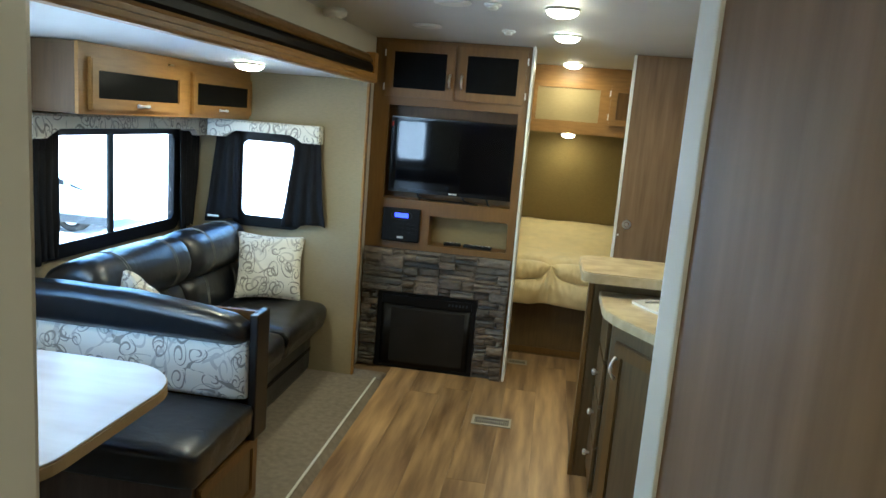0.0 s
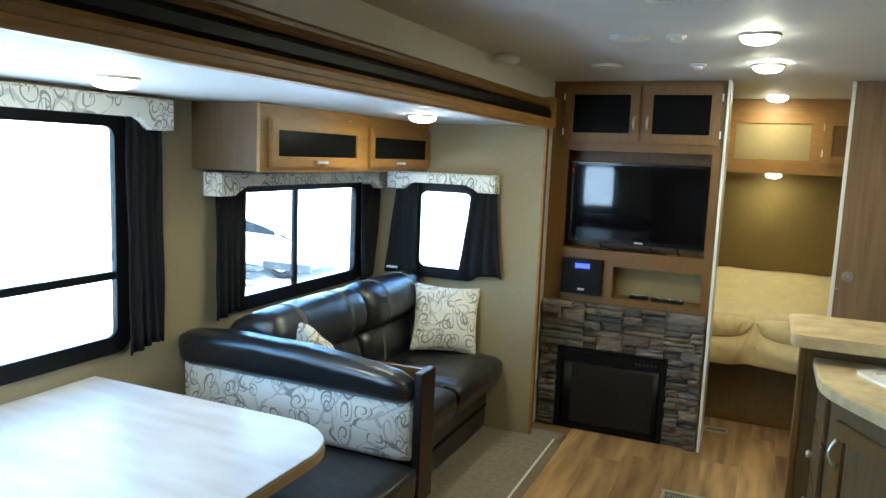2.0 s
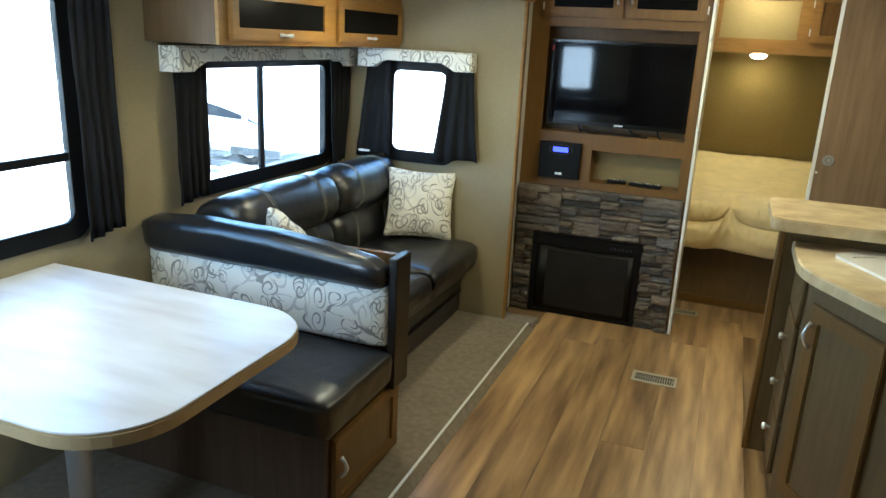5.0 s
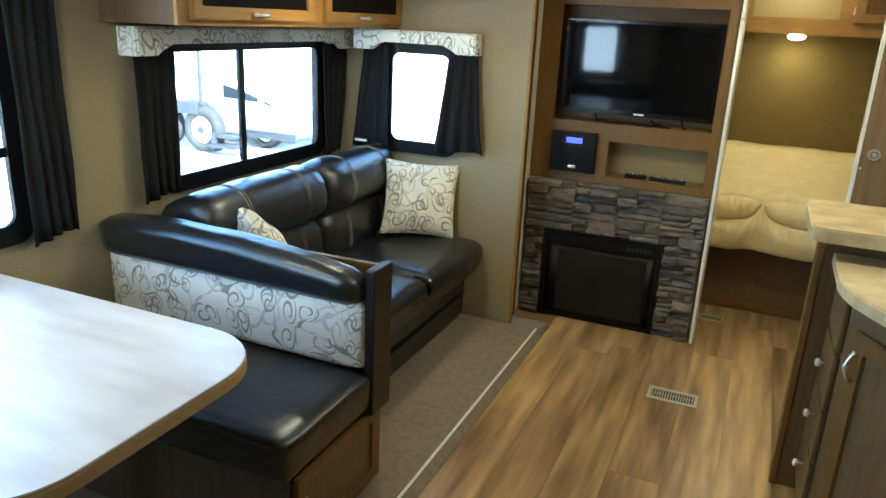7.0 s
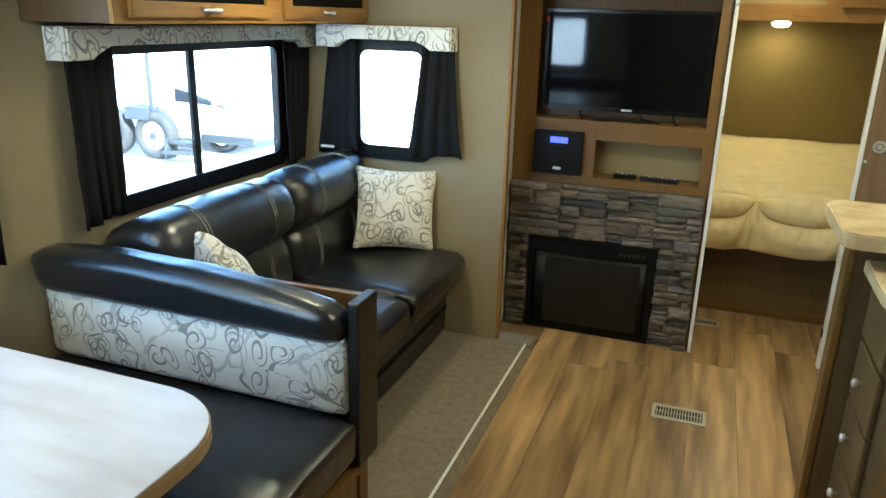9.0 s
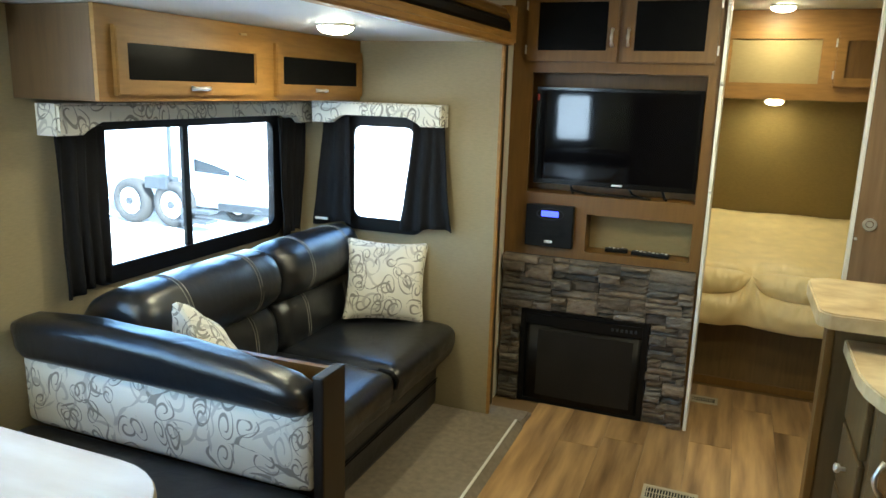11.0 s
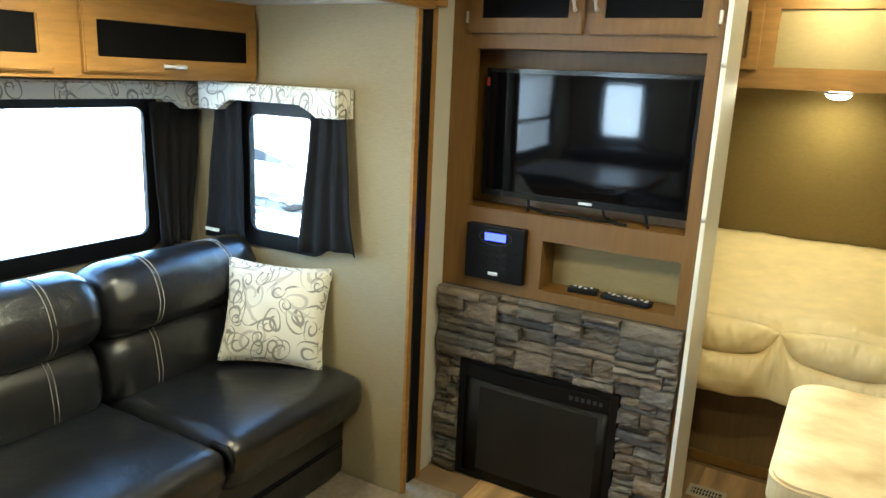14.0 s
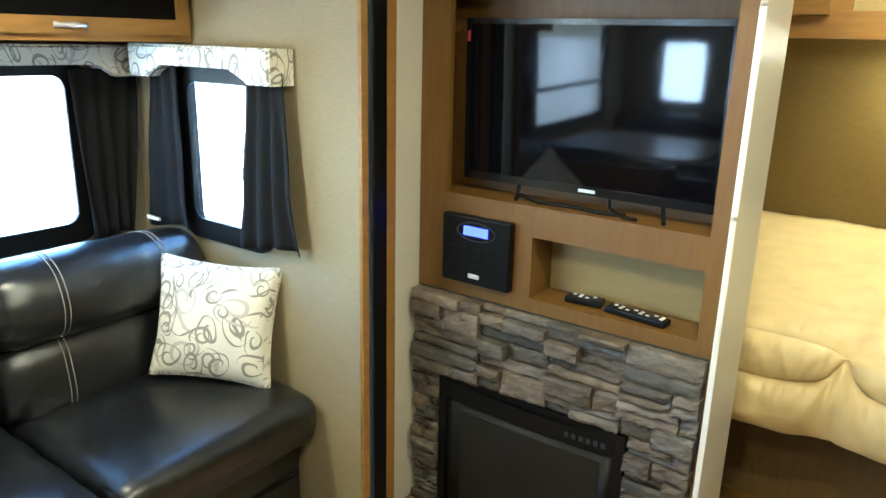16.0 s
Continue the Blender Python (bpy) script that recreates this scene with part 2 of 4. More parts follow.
M_FABRIC = swirl_fabric("swirl_fabric", (0.83, 0.81, 0.72), (0.33, 0.315, 0.275), (0.60, 0.58, 0.52))
M_MARBLE = material("table_laminate", (0.70, 0.69, 0.67), 0.3, grain=(3, 13, 3), amount=0.03, second=(0.50, 0.45, 0.41))
M_STONETOP = material("counter_laminate", (0.62, 0.52, 0.33), 0.3, grain=(10, 13, 10), amount=0.1, second=(0.36, 0.25, 0.12), contrast=0.15)
M_EDGE = material("table_edge", (0.42, 0.30, 0.15), 0.5, amount=0.1)
M_STONE = stone_mix("ledge_stone")
M_MORTAR = material("stone_backing", (0.03, 0.028, 0.026), 0.95, amount=0.2)
M_CHROME = material("brushed_nickel", (0.88, 0.86, 0.83), 0.3, 0.8, amount=0.05)
M_WHITE = material("white_plastic", (0.78, 0.77, 0.73), 0.4, amount=0.03)
M_TRIM = material("white_trim", (0.78, 0.76, 0.69), 0.35, amount=0.04)
M_BED = material("quilt", (0.82, 0.655, 0.33), 0.40, grain=(12, 12, 12), amount=0.1, bump=0.25, bump_scale=60)
M_BEDWALL = material("headboard_wall", (0.215, 0.148, 0.036), 0.8, grain=(60, 60, 200), amount=0.12, bump=0.15, bump_scale=400)
M_CREAM = material("cream_panel", (0.34, 0.255, 0.11), 0.7, grain=(30, 30, 90), amount=0.08)
M_SINK = material("white_sink", (0.82, 0.81, 0.78), 0.15, amount=0.03)
M_REGISTER = material("register", (0.42, 0.38, 0.29), 0.45, amount=0.08)
M_GRAVEL = material("gravel", (0.57, 0.56, 0.545), 0.95, grain=(30, 30, 30), amount=0.3, bump=0.5, bump_scale=40)
M_VEHICLE = material("vehicle_white", (0.40, 0.43, 0.47), 0.35, amount=0.05)
M_RIM = material("painted_rim", (0.75, 0.75, 0.74), 0.4, amount=0.05)
M_TYRE = material("tyre", (0.02, 0.02, 0.02), 0.85, amount=0.2)
M_GREY = material("grey_metal", (0.035, 0.040, 0.046), 0.5, 0.2, amount=0.15, spec=0.3)
M_CARGLASS = material("car_glass", (0.012, 0.014, 0.018), 0.4, amount=0.1, spec=0.2)
M_GLASS = glass("window_glass", (0.85, 0.90, 0.93))
M_LAMP = glow("lamp_lens", (1.0, 0.85, 0.55), 6.0)
M_LAMP_DIM = glow("lamp_lens_bedroom", (1.0, 0.85, 0.56), 3.5)
M_LED = glow("blue_display", (0.05, 0.06, 1.0), 0.3)


# ---- mesh helpers ----
def add_box(bm, x0, x1, y0, y1, z0, z1, bevel=0.0, segs=2):
    g = bmesh.ops.create_cube(bm, size=1.0, matrix=Matrix.Translation(((x0 + x1) / 2, (y0 + y1) / 2, (z0 + z1) / 2)) @ Matrix.Diagonal((x1 - x0, y1 - y0, z1 - z0, 1)))
    if bevel:
        edges = {e for v in g["verts"] for e in v.link_edges}
        bmesh.ops.bevel(bm, geom=list(edges), offset=bevel, segments=segs, profile=0.6, affect="EDGES")


def box(x0, x1, y0, y1, z0, z1, bevel=0.0, segs=2):
    bm = bmesh.new()
    add_box(bm, x0, x1, y0, y1, z0, z1, bevel, segs)
    return bm


def mesh_of(name, bm, mat, smooth=False):
    me = bpy.data.meshes.new(name)
    bmesh.ops.recalc_face_normals(bm, faces=bm.faces)
    bm.to_mesh(me)
    bm.free()
    me.materials.append(mat)
    if mat is M_FABRIC:
        # flat coordinates in metres, by the side that a face looks to
        uv = me.uv_layers.new(name="print")
        for p in me.polygons:
            k = max(range(3), key=lambda i: abs(p.normal[i]))
            a, b = ((1, 2), (0, 2), (0, 1))[k]
            for li in p.loop_indices:
                co = me.vertices[me.loops[li].vertex_index].co
                uv.data[li].uv = (co[a] + 7.0 + 0.31 * k, co[b] + 5.0)
    if smooth:
        for p in me.polygons:
            p.use_smooth = True
    return me


def thing(name, label, category, at=(0, 0, 0), group="", kind=""):
    ob = new(name)
    ob.location = at
    bpy.context.view_layer.update()
    return tagged(ob, label, category, group, kind)


def part(name, bm, mat, parent, label="", smooth=False):
    """One mesh object under a thing or part; coordinates are the world's."""
    base = parent.matrix_world.translation.copy() if parent else Vector()
    bmesh.ops.translate(bm, verts=bm.verts, vec=-base)
    ob = new(name, mesh_of(name, bm, mat, smooth))
    if parent:
        ob.parent = parent
        root = base
        ob.matrix_world = Matrix.Translation(root)
        ob.location = Vector((0, 0, 0))
    if label:
        ob["label"] = label
    bpy.context.view_layer.update()
    return ob


def solid(name, bm, mat, label, category, kind="", group="", smooth=False):
    ob = new(name, mesh_of(name, bm, mat, smooth))
    return tagged(ob, label, category, group, kind)


def tube(points, radius, sides=8):
    """A bent rod through points."""
    bm = bmesh.new()
    pts = [Vector(p) for p in points]
    rings = []
    for i, p in enumerate(pts):
        d = (pts[min(i + 1, len(pts) - 1)] - pts[max(i - 1, 0)]).normalized()
        a = d.orthogonal().normalized()
        if i and rings:
            a = (last_a - d * last_a.dot(d)).normalized()
        last_a = a
        b = d.cross(a)
        rad = radius[i] if isinstance(radius, (list, tuple)) else radius
        rings.append([bm.verts.new(p + (a * math.cos(k * 2 * math.pi / sides) + b * math.sin(k * 2 * math.pi / sides)) * rad) for k in range(sides)])
    for r, s in zip(rings, rings[1:]):
        for k in range(sides):
            bm.faces.new((r[k], r[(k + 1) % sides], s[(k + 1) % sides], s[k]))
    bm.faces.new(rings[0][::-1])
    bm.faces.new(rings[-1])
    return bm


def disc(x, y, z, radius, height, axis="z", sides=32, bevel=0.0):
    bm = bmesh.new()
    turn = {"z": Matrix(), "x": Matrix.Rotation(radians(90), 4, "Y"), "y": Matrix.Rotation(radians(90), 4, "X")}[axis]
    bmesh.ops.create_cone(bm, cap_ends=True, segments=sides, radius1=radius, radius2=radius, depth=height, matrix=Matrix.Translation((x, y, z)) @ turn)
    if bevel:
        edges = [e for e in bm.edges if len(e.link_faces) == 2 and any(len(f.verts) > 4 for f in e.link_faces)]
        bmesh.ops.bevel(bm, geom=edges, offset=bevel, segments=2, affect="EDGES")
    return bm


def cushion(x0, x1, y0, y1, z0, z1, radius, puff=0.0, wrinkle=0.0, cuts=14, shape=None, seed=0.0):
    """A padded block: rounded edges, bulging faces, soft creases."""
    bm = bmesh.new()
    bmesh.ops.create_cube(bm, size=2.0)
    bmesh.ops.subdivide_edges(bm, edges=bm.edges, cuts=cuts, use_grid_fill=True)
    h = Vector(((x1 - x0) / 2, (y1 - y0) / 2, (z1 - z0) / 2))
    c = Vector(((x0 + x1) / 2, (y0 + y1) / 2, (z0 + z1) / 2))
    r = min(radius, h.x, h.y, h.z)
    for v in bm.verts:
        u = v.co.copy()
        p = Vector((u.x * h.x, u.y * h.y, u.z * h.z))
        q = Vector((max(-h.x + r, min(h.x - r, p.x)), max(-h.y + r, min(h.y - r, p.y)), max(-h.z + r, min(h.z - r, p.z))))
        d = p - q
        if d.length > 1e-6:
            p = q + d.normalized() * min(r, max(abs(d.x), abs(d.y), abs(d.z)))
        if puff:
            dims = [h.x, h.y, h.z]
            k = dims.index(min(dims))
            o = [n for n in range(3) if n != k]
            p[k] += math.copysign(puff, u[k]) * (1 - u[o[0]] ** 2) * (1 - u[o[1]] ** 2) * abs(u[k])
        if shape:
            p = shape(u, p)
        p = p + c
        if wrinkle:
            n = noise.noise(p * 9 + Vector((seed, seed, seed))) + 0.5 * noise.noise(p * 23 + Vector((seed, 0, 0)))
            p += (p - c).normalized() * n * wrinkle
        v.co = p
    return bm


def prism(points, z0, z1, bevel=0.0):
    """A slab over a plan outline."""
    bm = bmesh.new()
    f = bm.faces.new([bm.verts.new((x, y, z0)) for x, y in points])
    g = bmesh.ops.extrude_face_region(bm, geom=[f])
    bmesh.ops.translate(bm, verts=[v for v in g["geom"] if isinstance(v, bmesh.types.BMVert)], vec=(0, 0, z1 - z0))
    if bevel:
        edges = [e for e in bm.edges if abs(e.verts[0].co.z - e.verts[1].co.z) < 1e-6 and e.verts[0].co.z > z0 + 1e-4]
        bmesh.ops.bevel(bm, geom=edges, offset=bevel, segments=2, affect="EDGES")
    return bm


def round_rect(a0, a1, b0, b1, r, n=6):
    pts = []
    for cx, cy, s in ((a1 - r, b1 - r, 0), (a0 + r, b1 - r, 90), (a0 + r, b0 + r, 180), (a1 - r, b0 + r, 270)):
        for k in range(n + 1):
            t = radians(s + 90 * k / n)
            pts.append((cx + r * math.cos(t), cy + r * math.sin(t)))
    return pts


def ring_frame(outer, inner, place, d0, d1):
    """A frame between two outlines with as many corners, between the depths d0 and d1; place(a, b, d) gives the point."""
    bm = bmesh.new()
    n = len(outer)
    loops = [[bm.verts.new(place(a, b, d)) for a, b in line] for line, d in ((outer, d0), (outer, d1), (inner, d1), (inner, d0))]
    for i in range(4):
        p, q = loops[i], loops[(i + 1) % 4]
        for k in range(n):
            bm.faces.new((p[k], p[(k + 1) % n], q[(k + 1) % n], q[k]))
    return bm


def wall_with_hole(a0, a1, b0, b1, holes, place, d0, d1):
    """A wall of thickness d0..d1 with rectangular holes (a0, a1, b0, b1), as butted blocks."""
    bm = bmesh.new()
    xs = sorted({a0, a1, *[v for h in holes for v in h[:2]]})
    zs = sorted({b0, b1, *[v for h in holes for v in h[2:]]})
    idx = {}

    def vert(i, j, d):
        if (i, j, d) not in idx:
            idx[i, j, d] = bm.verts.new(place(xs[i], zs[j], d))
        return idx[i, j, d]

    full = {}
    for i in range(len(xs) - 1):
        for j in range(len(zs) - 1):
            mx, mz = (xs[i] + xs[i + 1]) / 2, (zs[j] + zs[j + 1]) / 2
            full[i, j] = not any(h[0] < mx < h[1] and h[2] < mz < h[3] for h in holes)
    for (i, j), f in full.items():
        if not f:
            continue
        for d in (d0, d1):
            bm.faces.new((vert(i, j, d), vert(i + 1, j, d), vert(i + 1, j + 1, d), vert(i, j + 1, d)))
        for ni, nj, e in ((i - 1, j, ((i, j), (i, j + 1))), (i + 1, j, ((i + 1, j), (i + 1, j + 1))), (i, j - 1, ((i, j), (i + 1, j))), (i, j + 1, ((i, j + 1), (i + 1, j + 1)))):
            if not full.get((ni, nj), False):
                (p, q), (r, s) = e
                bm.faces.new((vert(p, q, d0), vert(r, s, d0), vert(r, s, d1), vert(p, q, d1)))
    return bm


def on_x(a, b, d):
    return (d, a, b)


def on_y(a, b, d):
    return (a, d, b)


# ---- structure ----
CEIL, SL_CEIL, SL_X, WALL_X, RIGHT_X = 2.06, 1.785, -2.30, -1.30, 1.10
solid("ground", box(-60, 60, -60, 60, -0.85, -0.80), M_GRAVEL, "pale grey gravel lot outside the windows", "ground", "structure")
floor = solid("floor", box(-1.36, RIGHT_X + 0.06, -1.2, 6.0, -0.06, -0.006), M_JOINT, "wood plank vinyl floor with dark joints", "floor", "structure")
solid("slide_floor", box(-2.36, -1.36, 0.5, 4.13, -0.06, 0.012), M_JOINT, "raised floor of the slide-out", "floor", "structure")

# carpet with a bevelled front edge that reaches past the slide-out's corner
bm = bmesh.new()
prof = [(-2.30, 0.014), (-2.30, 0.034), (-1.09, 0.034), (-1.055, 0.004), (-1.055, 0.0)]
ends = [[bm.verts.new((x, y, z)) for x, z in prof] for y in (0.6, 4.05)]
for k in range(len(prof)):
    n = (k + 1) % len(prof)
    bm.faces.new((ends[0][k], ends[0][n], ends[1][n], ends[1][k]))
bm.faces.new(ends[0][::-1])
bm.faces.new(ends[1])
carpet = solid("carpet", bm, M_CARPET, "grey-brown cut pile carpet with bevelled front edge", "carpet", "structure")
solid("carpet_corner", prism([(-1.30, 4.05), (-1.065, 4.05), (-1.055, 4.19), (-1.30, 4.19)], 0.0, 0.026, 0.008), M_CARPET, "grey-brown carpet wrapped over the slide-out lip", "carpet", "structure")
solid("carpet_trim", box(-1.097, -1.086, 0.6, 4.05, 0.032, 0.038, 0.002), M_TRIM, "thin pale metal strip along the carpet edge", "trim", "structure")

# slide-out walls, with their windows
W_BIG = (2.76, 3.85, 0.89, 1.43)
W_DIN = (1.02, 2.14, 0.86, 1.69)
W_SMALL = (-2.01, -1.63, 0.915, 1.42)
solid("wall_slide_side", wall_with_hole(0.54, 4.13, -0.05, SL_CEIL + 0.05, [W_BIG, W_DIN], on_x, SL_X - 0.034, SL_X), M_WALL, "beige linen-textured wall of the slide-out", "wall", "structure")
solid("wall_slide_front", wall_with_hole(SL_X, -1.25, 0.013, SL_CEIL, [W_SMALL], on_y, 4.07, 4.104), M_WALL, "beige linen-textured end wall beside the sofa", "wall", "structure")
solid("wall_slide_rear", wall_with_hole(SL_X, -1.25, 0.013, SL_CEIL, [W_SMALL], on_y, 0.566, 0.60), M_WALL, "beige linen-textured end wall behind the dinette", "wall", "structure")
solid("ceiling_slide", box(SL_X, -1.26, 0.54, 4.13, SL_CEIL, SL_CEIL + 0.05), M_CEIL, "white ceiling of the slide-out", "ceiling", "structure")
# main body
solid("ceiling", box(-1.36, RIGHT_X + 0.06, -1.2, 6.0, CEIL, CEIL + 0.06), M_CEIL, "white smooth ceiling panel", "ceiling", "structure")
solid("wall_left_upper", box(WALL_X - 0.06, WALL_X, 0.54, 4.26, SL_CEIL + 0.05, CEIL), M_WALL_WHITE, "off-white wall strip above the slide-out opening", "wall", "structure")
solid("wall_left_front", box(WALL_X - 0.06, WALL_X, 4.26, 6.0, -0.05, CEIL), M_WALL_WHITE, "off-white wall strip beside the fireplace cabinet", "wall", "structure")
solid("wall_left_rear", box(WALL_X - 0.06, WALL_X, -1.2, 0.53, -0.05, CEIL), M_WALL, "beige wall behind the dinette", "wall", "structure")
solid("wall_right", box(RIGHT_X, RIGHT_X + 0.06, -1.2, 6.0, -0.05, CEIL), M_WALL, "beige wall behind the kitchen", "wall", "structure")
solid("wall_rear", box(WALL_X, RIGHT_X, -1.2, -1.14, -0.05, CEIL), M_WALL, "beige rear wall", "wall", "structure")
solid("wall_bedroom", box(WALL_X, RIGHT_X, 5.86, 5.92, -0.05, CEIL), M_BEDWALL, "olive-tan padded wall behind the bed", "wall", "structure")
solid("wall_partition", box(WALL_X, -0.34, 4.561, 4.60, 0, CEIL), M_WALL, "partition between fireplace cabinet and bedroom", "wall", "structure")
solid("wall_hall_left", box(WALL_X, -0.372, 0.14, 0.20, 0, CEIL), M_WALL, "partition beside the hallway", "wall", "structure")
solid("trim_hall", box(-0.371, -0.348, 0.132, 0.208, 0, CEIL, 0.004), M_TRIM, "white door casing on the hall partition", "trim", "structure")
# angled wood panel at the hall corner
ang = math.atan2(-0.78, 0.58)
bm = box(0.004, 0.62, 0.002, 0.03, 0, CEIL)
bmesh.ops.transform(bm, matrix=Matrix.Translation((-0.045, 0.686, 0)) @ Matrix.Rotation(ang, 4, "Z"), verts=bm.verts)
solid("wall_angled_panel", bm, M_PANEL, "tall brown wood-grain panel at the hall corner", "panel", "structure")
bm = box(0.0, 0.026, -0.003, 0.036, 0, CEIL, 0.003)
bmesh.ops.transform(bm, matrix=Matrix.Translation((-0.045, 0.686, 0)) @ Matrix.Rotation(ang, 4, "Z"), verts=bm.verts)
solid("trim_angled_panel", bm, M_TRIM, "pale plastic edge strip of the wood panel", "trim", "structure")
solid("wall_hall_right", box(0.32, RIGHT_X, 0.14, 0.20, 0, CEIL), M_PANEL, "brown wood partition beside the hall", "wall", "structure")

# fascia over the slide-out opening: wood, black seal, wood
def run_profile(prof, y0, y1):
    bm = bmesh.new()
    e = [[bm.verts.new((x, y, z)) for x, z in prof] for y in (y0, y1)]
    for k in range(len(prof)):
        n = (k + 1) % len(prof)
        bm.faces.new((e[0][k], e[0][n], e[1][n], e[1][k]))
    bm.faces.new(e[0][::-1])
    bm.faces.new(e[1])
    return bm


solid("fascia_lower", run_profile([(-1.26, 1.772), (-1.222, 1.772), (-1.214, 1.78), (-1.214, 1.795), (-1.225, 1.80), (-1.225, 1.815), (-1.232, 1.828), (-1.26, 1.828)], 0.54, 4.13), M_HONEY, "stained wood moulding under the slide-out header", "trim", "structure")
solid("fascia_seal", run_profile([(-1.299, 1.829), (-1.262, 1.829), (-1.250, 1.845), (-1.252, 1.872), (-1.27, 1.89), (-1.299, 1.89)], 0.54, 4.18), M_BLACK, "black rubber seal along the slide-out header", "trim", "structure")
solid("fascia_upper", run_profile([(-1.30, 1.891), (-1.262, 1.891), (-1.255, 1.90), (-1.262, 1.915), (-1.272, 1.918), (-1.272, 1.93), (-1.282, 1.94), (-1.30, 1.94)], 0.54, 4.18), M_CABINET, "dark stained wood moulding above the seal", "trim", "structure")
solid("fascia_block", box(-1.30, -1.245, 4.181, 4.262, 1.79, 1.95, 0.004), M_HONEY, "square wood corner block of the header", "trim", "structure")
solid("slide_jamb_trim", box(-1.252, -1.238, 4.066, 4.092, 0.027, 1.771, 0.003), M_HONEY, "honey wood edge strip of the slide-out wall", "trim", "structure")
solid("slide_jamb_seal", box(-1.30, -1.262, 4.14, 4.20, 0.026, 1.828, 0.006), M_BLACK, "black rubber seal beside the slide-out", "trim", "structure")
solid("slide_jamb_wood", box(-1.30, -1.278, 4.202, 4.258, 0.0, 1.789, 0.005), M_HONEY, "honey wood casing beside the slide-out", "trim", "structure")


# ---- windows ----
def window(name, hole, place, inner, sign, bars, label, r=0.07):
    """Black framed window in a hole; inner is the wall face's depth, sign points out of the room."""
    a0, a1, b0, b1 = hole
    w = thing(name, label, "window", place((a0 + a1) / 2, b0, inner), kind="structure")
    part("window_frame", ring_frame(round_rect(a0 - 0.035, a1 + 0.035, b0 - 0.035, b1 + 0.035, r), round_rect(a0 + 0.03, a1 - 0.03, b0 + 0.03, b1 - 0.03, r * 0.6), place, inner - sign * 0.016, inner - sign * 0.002), M_BLACK, w)
    part("window_liner", ring_frame(round_rect(a0 + 0.001, a1 - 0.001, b0 + 0.001, b1 - 0.001, 0.02), round_rect(a0 + 0.010, a1 - 0.010, b0 + 0.010, b1 - 0.010, 0.03), place, inner - sign * 0.001, inner + sign * 0.032), M_BLACK, w)
    for kind, pos in bars:
        if kind == "v":
            c = [place(pos - 0.017, b0 + 0.028, inner - sign * 0.010), place(pos + 0.017, b1 - 0.028, inner + sign * 0.008)]
        else:
            c = [place(a0 + 0.028, pos - 0.015, inner - sign * 0.010), place(a1 - 0.028, pos + 0.015, inner + sign * 0.008)]
        lo, hi = [min(p) for p in zip(*c)], [max(p) for p in zip(*c)]
        part("bar", box(lo[0], hi[0], lo[1], hi[1], lo[2], hi[2], 0.003), M_BLACK, w)
    cuts = {"v": [a0 + 0.02, *[p for k, p in bars if k == "v"], a1 - 0.02], "h": [b0 + 0.02, *[p for k, p in bars if k == "h"], b1 - 0.02]}
    for i in range(len(cuts["v"]) - 1):
        for j in range(len(cuts["h"]) - 1):
            c = [place(cuts["v"][i], cuts["h"][j], inner + sign * 0.010), place(cuts["v"][i + 1], cuts["h"][j + 1], inner + sign * 0.014)]
            lo, hi = [min(p) for p in zip(*c)], [max(p) for p in zip(*c)]
            pane = part("pane", box(lo[0], hi[0], lo[1], hi[1], lo[2], hi[2]), M_GLASS, w)
            pane.visible_shadow = False
    return w


window("window_1", W_BIG, on_x, SL_X, -1, [("v", 3.24)], "black-framed two-pane sliding window behind the sofa")
window("window_2", W_DIN, on_x, SL_X, -1, [("h", 1.118)], "large black-framed dinette window with a low awning pane")
window("window_3", W_SMALL, on_y, 4.07, 1, [], "small black-framed fixed window in the end wall")
window("window_4", W_SMALL, on_y, 0.60, -1, [], "small black-framed fixed window behind the dinette")

# area lamp added in the unseen opening behind the dinette, boosting its sky light
sky_data = bpy.data.lights.new("sky_fill", "AREA")
sky_data.shape, sky_data.size, sky_data.size_y = "RECTANGLE", (W_SMALL[1] - W_SMALL[0]) * 0.85, (W_SMALL[3] - W_SMALL[2]) * 0.85
sky_data.energy, sky_data.color = 0.7, (0.72, 0.86, 1.0)
sky_lamp = new("sky_fill", sky_data)
sky_lamp.matrix_world = look(((W_SMALL[0] + W_SMALL[1]) / 2, 0.605, (W_SMALL[2] + W_SMALL[3]) / 2), ((W_SMALL[0] + W_SMALL[1]) / 2, 2.0, (W_SMALL[2] + W_SMALL[3]) / 2))


def valance(name, a0, a1, top, end_drop, mid_drop, place, wall, sign, label):
    """Padded cloth box over a window, its lower edge cut higher between the ends."""
    bm = bmesh.new()
    out = [(a0, top), (a1, top), (a1, top - end_drop), (a1 - 0.10, top - end_drop), (a1 - 0.17, top - mid_drop), (a0 + 0.17, top - mid_drop), (a0 + 0.10, top - end_drop), (a0, top - end_drop)]
    lo = [bm.verts.new(place(a, b, wall - sign * 0.003)) for a, b in out]
    hi = [bm.verts.new(place(a, b, wall - sign * 0.095)) for a, b in out]
    f = bm.faces.new(hi)
    bm.faces.new(lo[::-1])
    for k in range(len(out)):
        n = (k + 1) % len(out)
        bm.faces.new((lo[k], lo[n], hi[n], hi[k]))
    bmesh.ops.bevel(bm, geom=list(f.edges), offset=0.008, segments=3, affect="EDGES")
    return solid(name, bm, M_FABRIC, label, "valance", smooth=False)


